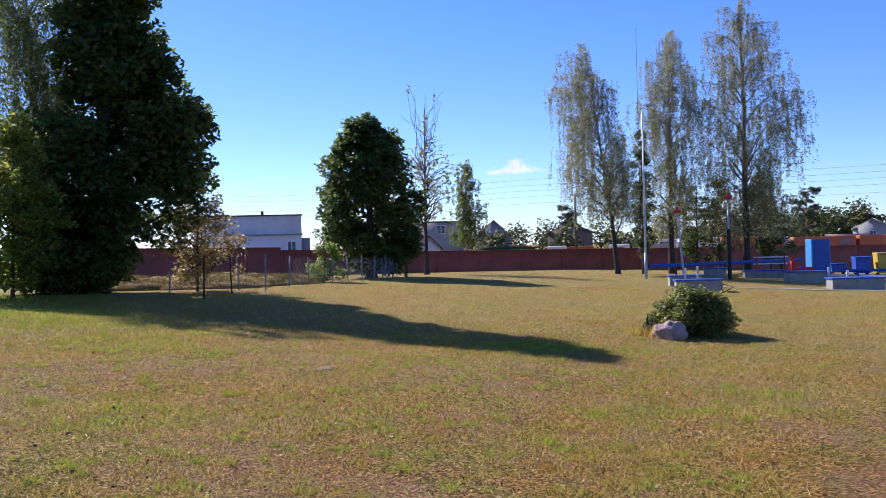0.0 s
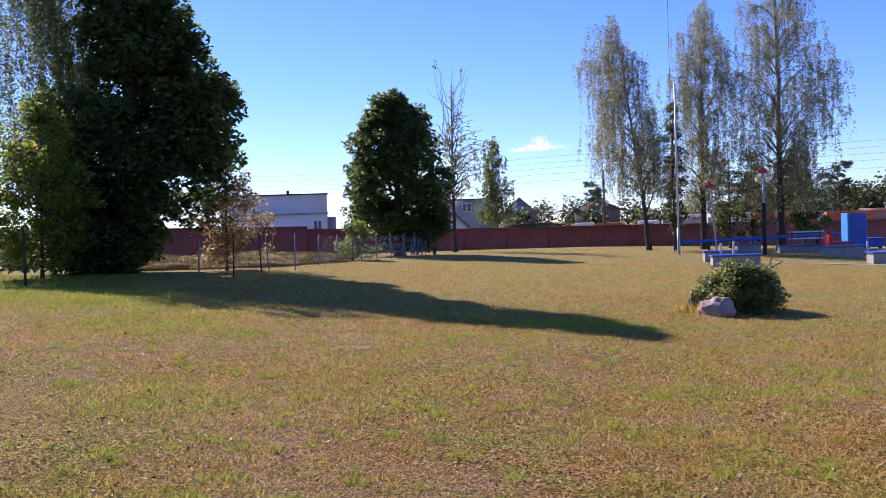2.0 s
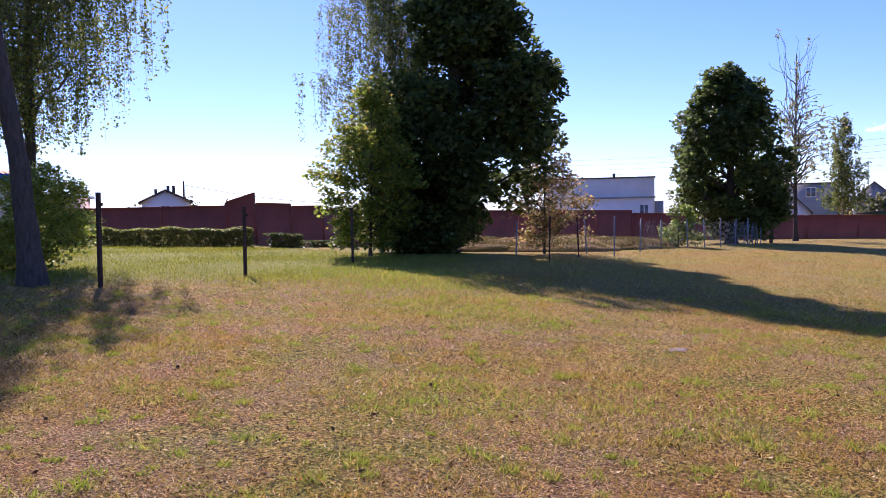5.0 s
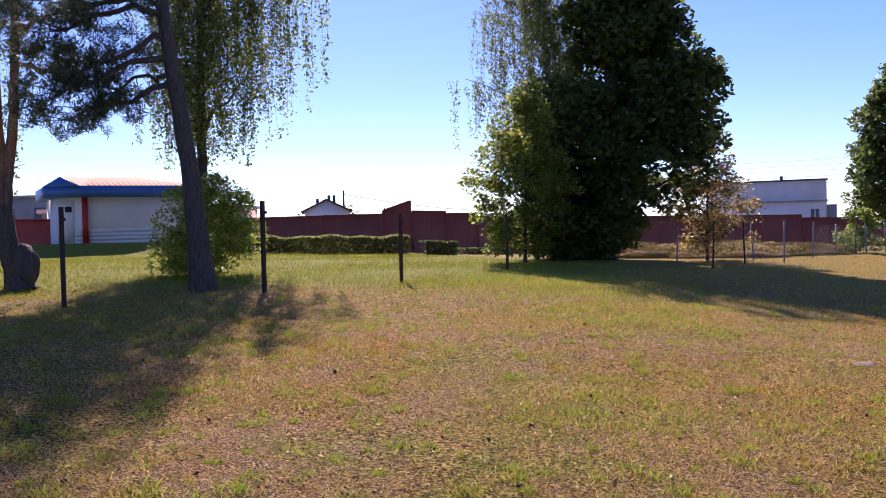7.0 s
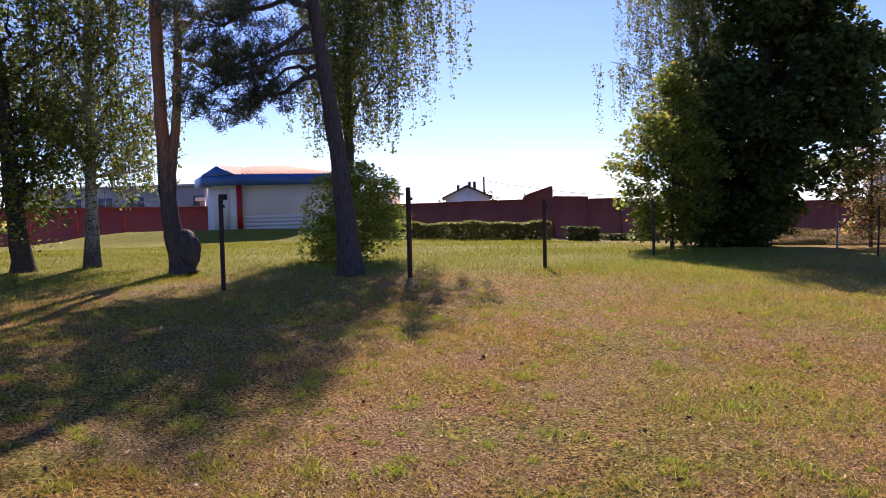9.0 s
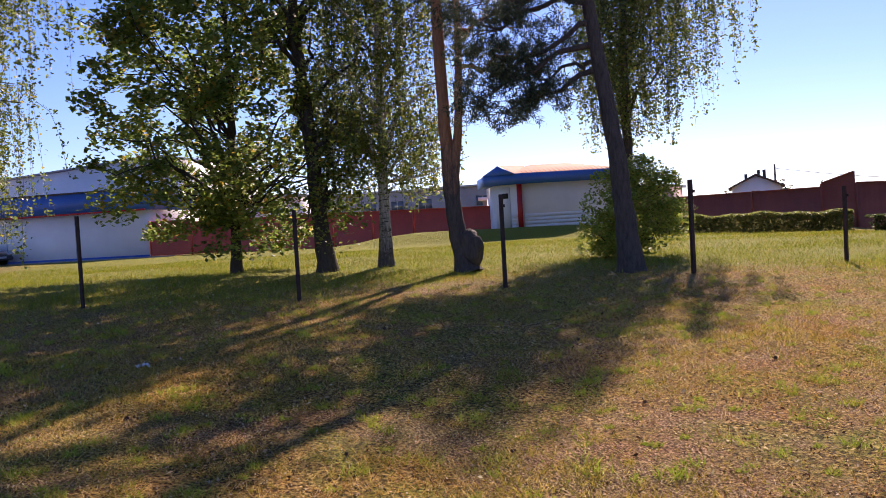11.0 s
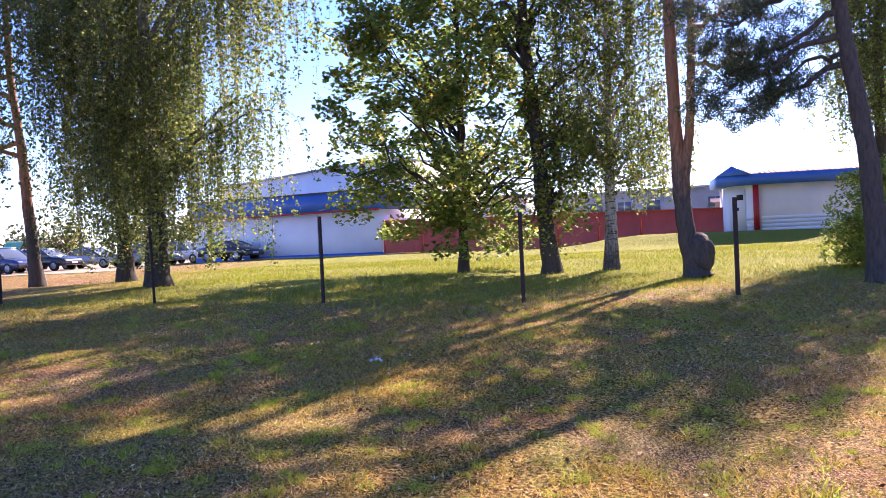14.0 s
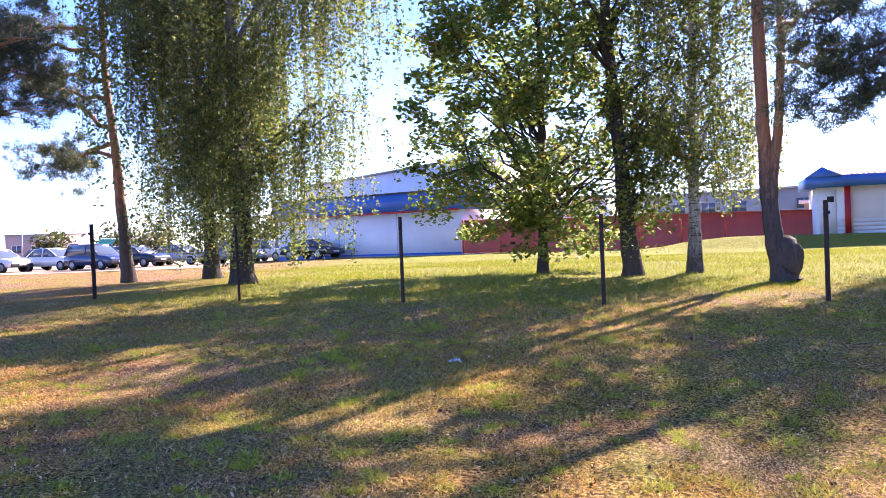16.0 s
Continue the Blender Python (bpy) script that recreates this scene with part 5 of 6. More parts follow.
for i, (x, y, h, dark) in enumerate(fence_spots):
    t = thing("wire_post", pose(x, y, gz(x, y), 2 * math.sin(i * 2.1), 3 * math.sin(i * 1.3), 0), "rusty brown wire-fence post" if dark else "pale blue-grey wire-fence post", "post", "posts of the wire fence")
    part("shaft", rod((0, 0, -0.2), (0, 0, h), 0.026, 0.023, 8), M_RUST if dark else M_BLUEPOST, t)
    part("cap", rod((0, 0, h), (0, 0, h + 0.02), 0.03, 0.026, 8), M_RUST if dark else M_STEEL, t)
net = Geo()
run = [fence_spots[i] for i in (6, 7, 8, 9, 10, 11, 12)]
for (xa, ya, ha, _), (xb, yb, hb, _) in zip(run[:-1], run[1:]):
    for k in range(0, 13):
        for sgn in (0, 1):
            f0, f1 = k / 13, min(1, max(0, (k + (4 if sgn else -4)) / 13))
            p = (xa + (xb - xa) * f0, ya + (yb - ya) * f0)
            q = (xa + (xb - xa) * f1, ya + (yb - ya) * f1)
            net.tube([(*p, gz(*p) + 0.03), (*q, gz(*q) + ha * 0.92)], [0.002, 0.002], 3, False)
tagged(part("wire_mesh", net, M_STEEL), "sagging wire netting between the fence posts", "fence", kind="stuff")
coil = thing("wire_roll", pose(-11.9, 39.4, gz(-11.9, 39.4)), "bundle of thin stakes and rolled wire netting", "wire")
for i in range(7):
    part("stake", rod((0.12 * i - 0.4, 0.1 * math.sin(i * 2), -0.1), (0.12 * i - 0.42 + 0.12 * math.sin(i), 0.1, 0.85 + 0.15 * math.sin(i * 3)), 0.02, 0.016, 6), M_BLUEPOST, coil)

# earth bank and weeds along the wire fence
M_DRYWEED = blade_mat("tangled dry weeds", [(0.0, (0.06, 0.055, 0.02)), (0.6, (0.17, 0.14, 0.06)), (1.0, (0.32, 0.25, 0.13))], 0.5)
rng = np.random.default_rng(77)
geo = Geo()
for cx, cy, rr, hh in ((-16.2, 29.2, 2.6, 0.4), (-18.5, 27.5, 2.4, 0.42), (-15.0, 33.0, 2.0, 0.35), (-17.6, 33.5, 2.4, 0.4)):
    k = 5200
    a, r = rng.uniform(0, 6.28, k), rr * np.sqrt(rng.random(k))
    x, y = cx + r * np.cos(a), cy + r * np.sin(a)
    geo.blades(np.stack([x, y, ground(x, y) - 0.03 + hh * np.sqrt(np.maximum(0, 1 - (r / rr) ** 2))], 1), 0.13, 0.03, rng, 0.9)
tagged(part("weeds", geo, M_DRYWEED), "tangled dry weeds along the wire fence", "weeds", kind="stuff")
for cx, cy, rr, hh in ((-16.2, 29.2, 2.7, 0.42), (-18.5, 27.5, 2.5, 0.44), (-15.0, 33.0, 2.1, 0.36), (-17.6, 33.5, 2.5, 0.42)):
    bm = bmesh.new()
    bmesh.ops.create_icosphere(bm, subdivisions=4, radius=1)
    for vt in bm.verts:
        d = vt.co.copy()
        vt.co = Vector((d.x * rr, d.y * rr, d.z * hh * (1 + 0.5 * noise.noise(d * 3))))
    o = part("earth_mound", bm, M_GROUND, smooth=True)
    o.matrix_world = pose(cx, cy, gz(cx, cy) - 0.04)
    tagged(o, "low overgrown earth mound by the wire fence", "mound", kind="structure")


def hedge(name, p0, p1, w, h, n, seed, label, material):
    rng = np.random.default_rng(seed)
    L = math.hypot(p1[0] - p0[0], p1[1] - p0[1])
    t = thing(name, seat(p0, p1, gz(*p0)), label, "hedge")
    x, y = rng.uniform(0, L, n), rng.uniform(-w / 2, w / 2, n)
    dz = np.array([gz(p0[0] + (p1[0] - p0[0]) * u, p0[1] + (p1[1] - p0[1]) * u) for u in np.linspace(0, 1, 20)]) - gz(*p0)
    low = np.interp(x / L, np.linspace(0, 1, 20), dz)
    edge = rng.random(n)
    z = np.where(edge < 0.45, h * rng.uniform(0.9, 1.06, n), h * rng.random(n))
    y = np.where((edge > 0.45) & (edge < 0.8), -w / 2 * rng.uniform(0.85, 1.05, n), y)
    z = z * (1 + 0.06 * np.sin(x * 2.1) + 0.04 * np.sin(x * 5.3))
    g = Geo()
    g.leaves(np.stack([x, y, low + z], 1), 0.075, rng, 0.3)
    part("foliage", g, material, t)
    b = Geo()
    for i in range(int(L * 5)):
        u = (i + rng.random()) / (L * 5)
        xx = u * L
        zz = float(np.interp(u, np.linspace(0, 1, 20), dz))
        b.tube([(xx, 0, zz - 0.1), (xx + rng.normal() * 0.1, rng.normal() * 0.15, zz + h * 0.85)], [0.02, 0.008], 4, False)
    part("stems", b, M_TWIG, t)
    return t


hedge("clipped_hedge", (-30.0, 18.6), (-25.9, 23.9), 1.5, 0.68, 20000, 5, "clipped hedge with a sunlit flat top", M_HEDGE)
hedge("low_hedge", (-25.7, 24.5), (-25.2, 25.7), 0.9, 0.5, 2200, 6, "small end bush of the clipped hedge", M_SHRUB)
hedge("low_hedge", (-25.4, 26.2), (-25.0, 28.4), 0.8, 0.25, 2000, 7, "low overgrown rest of a hedge", M_SHRUB)

# ---------------------------------------------------------------- sports corner
def local_sheet(name, x0, x1, y0, y1, lift, material, label, category, step=1.0, skew=0.0):
    """A thin paved sheet that follows the ground."""
    xs, ys = np.linspace(x0, x1, max(2, int((x1 - x0) / step))), np.linspace(y0, y1, max(2, int((y1 - y0) / step)))
    X, Y = np.meshgrid(xs, ys, indexing="ij")
    X = X + skew * (Y - y0)
    g = Geo()
    i, j = np.meshgrid(np.arange(len(xs) - 1), np.arange(len(ys) - 1), indexing="ij")
    k = len(ys)
    g.add(np.stack([X, Y, ground(X, Y) + lift], -1).reshape(-1, 3), np.stack([i * k + j, (i + 1) * k + j, (i + 1) * k + j + 1, i * k + j + 1], -1).reshape(-1, 4))
    return tagged(part(name, g, material, smooth=True), label, category, kind="structure")


local_sheet("pavement", 9.3, 34, 45.5, 62, 0.025, M_ASPHALT, "worn grey asphalt of the sports corner", "pavement", 0.7)
local_sheet("path", 2.6, 30, 37.9, 38.3, 0.03, M_CONCRETE, "thin pale path edge across the lawn", "path", 0.4, 0.5)
local_sheet("car_park", -90, -46, -60, -13.5, 0.02, plain("sandy car park", (0.36, 0.27, 0.17), 0.95, 0, 0.3, 40, 0.4, 0.5), "sandy worn ground of the car park", "pavement", 1.0)


def bench(x, y, w, h, d, rz, label):
    t = thing("concrete_bench", pose(x, y, gz(x, y), 0, 0, rz), label, "bench", "benches of the sports corner")
    part("base", block(w, d, h + 0.2, 0.015, (0, 0, -0.2)), M_CONCRETE, t, "grey concrete base")
    part("seat", block(w + 0.1, d + 0.12, 0.06, 0.012, (0, 0, h + 0.003)), M_BLUE, t, "blue painted seat")
    return t


BL = "concrete bench block with a blue painted top"
bench(1.45, 38.4, 1.35, 0.44, 0.6, 8, BL)
bench(1.85, 34.6, 1.7, 0.4, 0.6, 8, BL)
bench(7.2, 45.6, 1.75, 0.5, 0.7, 10, BL)
bench(8.35, 39.7, 2.1, 0.46, 0.75, 10, "longer concrete bench block with a blue top")
bench(3.3, 50.6, 1.1, 0.44, 0.6, 8, BL)
bench(5.9, 51.0, 2.2, 0.36, 0.6, 8, "low concrete block with a pale top")
M_WHITEPAINT = plain("white paint", (0.75, 0.74, 0.72), 0.6, 0, 0.2, 30, 0.1, 3)
for x, y, h in ((1.45, 38.0, 0.75), (1.95, 38.0, 0.85), (8.3, 45.6, 0.75), (8.1, 39.9, 0.75)):
    t = thing("short_stake", pose(x, y, gz(x, y)), "short white painted stake beside a bench", "stake", "stakes of the sports corner")
    part("shaft", block(0.09, 0.06, h + 0.15, 0.01, (0, 0, -0.15)), M_WHITEPAINT, t)
    part("top", block(0.1, 0.07, 0.04, 0.008, (0, 0, h)), M_WHITEPAINT, t)

beam = thing("balance_beam", pose(-0.2, 49.4, gz(-0.2, 49.4), 0, 0, math.degrees(math.atan2(5.6, 8.6))), "long blue log balance beam on supports", "beam")
part("log", rod((0, 0, 0.52), (10.3, 0, 0.60), 0.1, 0.1, 12), M_BLUE, beam, smooth=True)
for xx, zz in ((1.7, 0.43), (4.9, 0.46), (8.8, 0.49)):
    part("support", rod((xx, 0, -0.2), (xx, 0, zz), 0.06, 0.06, 8), M_RUST, beam)
rail = thing("blue_rail", pose(10.0, 50.6, gz(10, 50.6), 0, 0, 6), "long low blue rail along the asphalt", "rail")
part("bar", rod((0, 0, 0.5), (14, 0, 0.5), 0.08, 0.08, 10), M_BLUE, rail)
for i in range(4):
    part("foot", rod((0.6 + i * 4.2, 0, -0.2), (0.6 + i * 4.2, 0, 0.43), 0.05, 0.05, 8), M_BLUE, rail)

for x, y, h, tilt, lb in ((1.62, 50.2, 3.5, -4.0, "leaning grey pole with a red head"), (3.85, 47.2, 4.1, 0.0, "grey pole with a red head and dark foot")):
    t = thing("sports_pole", pose(x, y, gz(x, y), 0, tilt, 0), lb, "pole", "poles of the sports corner")
    part("shaft", rod((0, 0, -0.3), (0, 0, h), 0.055, 0.05, 10), M_STEEL, t, smooth=True)
    hd = part("head", block(0.42, 0.2, 0.18, 0.03, (0, 0, h)), M_REDPAINT, t, "red head board")
    part("knob", rod((0, 0, h + 0.18), (0, 0, h + 0.38), 0.07, 0.04, 8), M_REDPAINT, hd)
    if tilt == 0:
        part("foot_sleeve", rod((0, 0, -0.2), (0, 0, 2.6), 0.1, 0.1, 10), M_BLACK, t, "dark painted lower sleeve")

lamp = thing("street_lamp", pose(-0.3, 45.6, gz(-0.3, 45.6)), "tall white street lamp with two heads", "lamp")
part("shaft", rod((0, 0, -0.3), (0, 0, 8.5), 0.06, 0.04, 12), M_STEEL, lamp, smooth=True)
part("base_sleeve", rod((0, 0, -0.3), (0, 0, 1.3), 0.075, 0.07, 12), M_STEEL, lamp)
for sx, ln, zz in ((0.25, 0.3, 8.75), (1.15, 1.3, 8.2)):
    g = Geo()
    g.tube([(0, 0, 8.0 if ln > 1 else 8.35), (sx * 0.5, 0, zz - 0.25), (sx, 0, zz)], [0.03, 0.028, 0.025], 8)
    arm = part("arm", g, M_STEEL, lamp)
    hb = block(0.5, 0.2, 0.13, 0.04, (sx + 0.2, 0, zz - 0.05))
    part("lamp_head", hb, M_STEEL, arm)
pole("mast", -0.55, 47.5, -0.1, 13.0, 0.014, "very thin tall steel mast", "mast", M_RUST)

rack = thing("exercise_rack", pose(6.4, 52.4, gz(6.4, 52.4), 0, 0, 8), "small exercise rack with white and red bars", "rack")
for xx in (-0.75, 0.75):
    part("upright", rod((xx, 0, -0.2), (xx, 0, 1.15), 0.05, 0.05, 8), M_REDPAINT, rack)
for zz in (0.75, 1.12):
    part("bar", rod((-0.95, 0, zz), (0.95, 0, zz), 0.04, 0.04, 8), M_WHITEPAINT, rack)
red = thing("red_machine", pose(7.4, 49.0, gz(7.4, 49.0), 0, 0, 10), "red painted exercise machine with a raised back", "machine")
part("body", block(1.0, 0.7, 0.5, 0.05, (0.2, 0, 0.15)), M_REDPAINT, red)
part("seat_back", block(0.3, 0.7, 0.85, 0.06, (-0.3, 0, 0.15)), M_REDPAINT, red)
part("knob", block(0.24, 0.3, 0.2, 0.05, (-0.3, 0, 1.0)), M_REDPAINT, red)
for xx in (-0.35, 0.6):
    part("foot", block(0.1, 0.6, 0.35, 0.01, (xx, 0, -0.2)), M_BLACK, red)
box_ = thing("blue_cabinet", pose(9.85, 58.6, gz(9.85, 58.6), 0, 0, 12), "tall bright blue sheet cabinet", "cabinet")
part("body", block(1.15, 1.0, 2.3, 0.02, (0, 0, -0.1)), plain("light blue paint", (0.06, 0.28, 0.72), 0.45, 0, 0.2, 25, 0.1, 2), box_)
part("door", block(0.9, 0.03, 2.1, 0.008, (0.05, -0.565, 0.1)), M_BLUE, box_)
for x, y, w, d, h, m_, lb in ((11.2, 60.0, 0.95, 0.7, 0.5, M_BLUE, "low blue waste bin with a lid"), (12.6, 60.0, 0.95, 0.8, 0.95, M_BLUE, "blue waste container with a lid"),
                              (13.9, 60.2, 0.95, 0.8, 1.2, M_YELLOW, "yellow waste container with a lid"), (15.2, 60.0, 1.0, 0.8, 1.1, M_BLUE, "blue waste container with a lid"), (16.6, 60.0, 1.1, 0.9, 1.2, M_BLUE, "blue waste container with a lid")):
    t = thing("waste_container", pose(x, y, gz(x, y), 0, 0, 8), lb, "container", "waste containers")
    bm = block(w, d, h, 0.04, (0, 0, 0.12))
    for vt in bm.verts:
        k = 0.86 + 0.14 * vt.co.z / h
        vt.co.x *= k
        vt.co.y *= k
    part("body", bm, m_, t)
    lid = part("lid", block(w * 1.05, d * 1.05, 0.1, 0.03, (0, 0, h + 0.1)), m_, t)
    part("handle", rod((-w * 0.3, -d * 0.56, h + 0.12), (w * 0.3, -d * 0.56, h + 0.12), 0.025, 0.025, 6), M_BLACK, lid)
    for sx in (-1, 1):
        part("wheel", rod((sx * w * 0.36, -0.05, 0.1), (sx * w * 0.36, 0.05, 0.1), 0.1, 0.1, 10), M_BLACK, t)

# dead stump beside the boulder
stump = thing("dead_stump", pose(0.22, 17.35, gz(0.22, 17.35), 0, 8, 0), "grey splintered dead stump in dry grass", "stump")
sg = Geo()
sg.tube([(0, 0, -0.1), (0.02, 0, 0.08), (0.05, 0.02, 0.24)], [0.13, 0.11, 0.085], 9)
part("trunk", sg, M_BARK_BIRCH_OLD, stump)
for i in range(4):
    sg = Geo()
    sg.tube([(0.05 + 0.05 * math.sin(i * 1.9), 0.05 * math.cos(i * 1.9), 0.18), (0.06 + 0.08 * math.sin(i * 1.9), 0.08 * math.cos(i * 1.9), 0.3 + 0.04 * i)], [0.03, 0.006], 5)
    part("splinter", sg, M_BARK_BIRCH_OLD, stump)
# rock with its bush
leafy_tree("rock_bush", (1.15, 17.9), "round dark green bush beside a boulder", [(0.05, 0.66), (0.35, 0.76), (0.7, 0.62), (0.98, 0.28)],
           ([(0, 0, 0), (0, 0, 0.4), (0.05, 0, 0.8)], 0.03), M_BARK, M_HEDGE, 0.06, 150, 110, 201, cl=0.24, shell=0.6)
bm = bmesh.new()
bmesh.ops.create_icosphere(bm, subdivisions=4, radius=1)
for vt in bm.verts:
    d = vt.co.normalized()
    k = 1 + 0.28 * noise.noise(d * 1.7 + Vector((3, 1, 0))) + 0.16 * noise.noise(d * 4.0) + 0.07 * noise.noise(d * 10)
    vt.co = Vector((d.x * 0.32, d.y * 0.28, max(-0.5, d.z) * 0.23)) * k
o = part("boulder", bm, M_ROCK, smooth=True)
o.matrix_world = pose(0.72, 16.85, gz(0.72, 16.85) + 0.1, 0, 0, 25)
tagged(o, "rough pinkish granite boulder half sunk in grass", "rock")
rng = np.random.default_rng(15)
geo = Geo()
for cx, cy, k in ((0.3, 17.4, 240), (0.42, 17.0, 160), (0.1, 17.25, 160)):
    px, py = cx + rng.normal(size=k) * 0.11, cy + rng.normal(size=k) * 0.11
    geo.blades(np.stack([px, py, ground(px, py)], 1), 0.2, 0.012, rng, 0.4)
tagged(part("dry_stalks", geo, M_BLADE), "dry grass stalks round the boulder", "grass", kind="stuff")
for x, y, s in ((-3.9, 10.75, 0.1),):
    bm = bmesh.new()
    bmesh.ops.create_icosphere(bm, subdivisions=3, radius=1)
    for vt in bm.verts:
        d = vt.co.normalized()
        vt.co = Vector((d.x * s * 1.3, d.y * s, d.z * s * 0.38)) * (1 + 0.3 * noise.noise(d * 2 + Vector((x, y, 0))))
    o = part("field_stone", bm, plain("grey stone", (0.31, 0.23, 0.17), 0.9, 0, 0.3, 20, 0.4, 5), smooth=True)
    o.matrix_world = pose(x, y, gz(x, y) - 0.012, 0, 0, 40)
    tagged(o, "flat grey stone sunk in the lawn", "stone")


# pine cones: a bud of overlapping scales
def cone_mesh():
    g = Geo()
    for i in range(34):
        f = i / 33
        a, z = i * 2.4, -0.03 + 0.06 * f
        r = 0.02 * math.sin(math.pi * (0.15 + 0.8 * f)) + 0.004
        cx, cy = r * math.cos(a), r * math.sin(a)
        tx, ty = -math.sin(a) * 0.009, math.cos(a) * 0.009
        g.add([(cx * 0.3 - tx, cy * 0.3 - ty, z), (cx * 0.3 + tx, cy * 0.3 + ty, z), (cx * 1.3 + tx, cy * 1.3 + ty, z + 0.012), (cx * 1.3 - tx, cy * 1.3 - ty, z + 0.012)], [(0, 1, 2, 3)])
    g.tube([(0, 0, -0.03), (0, 0, 0.0), (0, 0, 0.032)], [0.008, 0.014, 0.004], 6)
    return g.mesh("pine_cone", plain("pine cone", (0.13, 0.075, 0.05), 0.9, 0, 0.4, 60, 0.2, 8))


CONE = cone_mesh()
spots = [(-2.98, 8.4), (-7.66, 10.95), (-5.97, 2.2), (-5.6, 3.2), (-6.4, 4.6), (-8.2, 2.4), (-9.0, 5.3), (-4.4, 5.6), (-7.6, 0.8), (-8.8, -0.6), (-6.6, -0.4), (-10.2, 1.6), (-10.8, 3.6), (-5.9, -1.2), (-7.2, 6.4), (-9.8, 6.8), (-3.6, 5.0), (-4.9, 7.4)]
for i, (x, y) in enumerate(spots):
    o = new("pine_cone", CONE)
    s = 0.4 + 0.22 * math.sin(i * 1.7) ** 2
    o.matrix_world = pose(x, y, gz(x, y) + 0.02, 80, 0, i * 53) @ Matrix.Scale(s, 4)
    tagged(o, "brown pine cone lying on the lawn", "cone", "pine cones on the lawn")
scrap = Geo()
n_ = 7
u, v_ = np.meshgrid(np.linspace(-1, 1, n_), np.linspace(-1, 1, n_), indexing="ij")
scrap.add(np.stack([u * 0.07, v_ * 0.05, 0.03 + 0.02 * np.sin(u * 3 + v_) + 0.012 * np.cos(v_ * 5)], -1).reshape(-1, 3),
          [(i * n_ + j, (i + 1) * n_ + j, (i + 1) * n_ + j + 1, i * n_ + j + 1) for i in range(n_ - 1) for j in range(n_ - 1)])
o = part("paper_scrap", scrap, M_WHITEPAINT)
o.matrix_world = pose(-9.87, 0.85, gz(-9.87, 0.85), 0, 0, 30)
tagged(o, "crumpled white scrap of paper on the lawn", "paper")


# ---------------------------------------------------------------- vehicles
def paint(name, colour):
    m, n, l, b = mat(name, 0.3, 0.0, 0.6)
    v = coords(n, l)
    l.new(mix(n, l, 0.25, colour, ramp(n, l, noise_tex(n, l, v, 3.0), [(0.3, tuple(c * 0.6 for c in colour)), (0.7, colour)])), b.inputs["Base Color"])
    b.inputs["Coat Weight"].default_value = 0.6
    return m


def loft(sections, material_smooth=True):
    """A skin over cross sections of equal point count, closed at both ends."""
    g = Geo()
    k = len(sections[0])
    v = np.concatenate([np.array(s, float) for s in sections])
    q = [(i * k + j, (i + 1) * k + j, (i + 1) * k + (j + 1) % k, i * k + (j + 1) % k) for i in range(len(sections) - 1) for j in range(k)]
    e = (len(sections) - 1) * k
    tr = [(0, j, j + 1) for j in range(1, k - 1)] + [(e, e + j + 1, e + j) for j in range(1, k - 1)]
    g.add(v, q, tr)
    return g


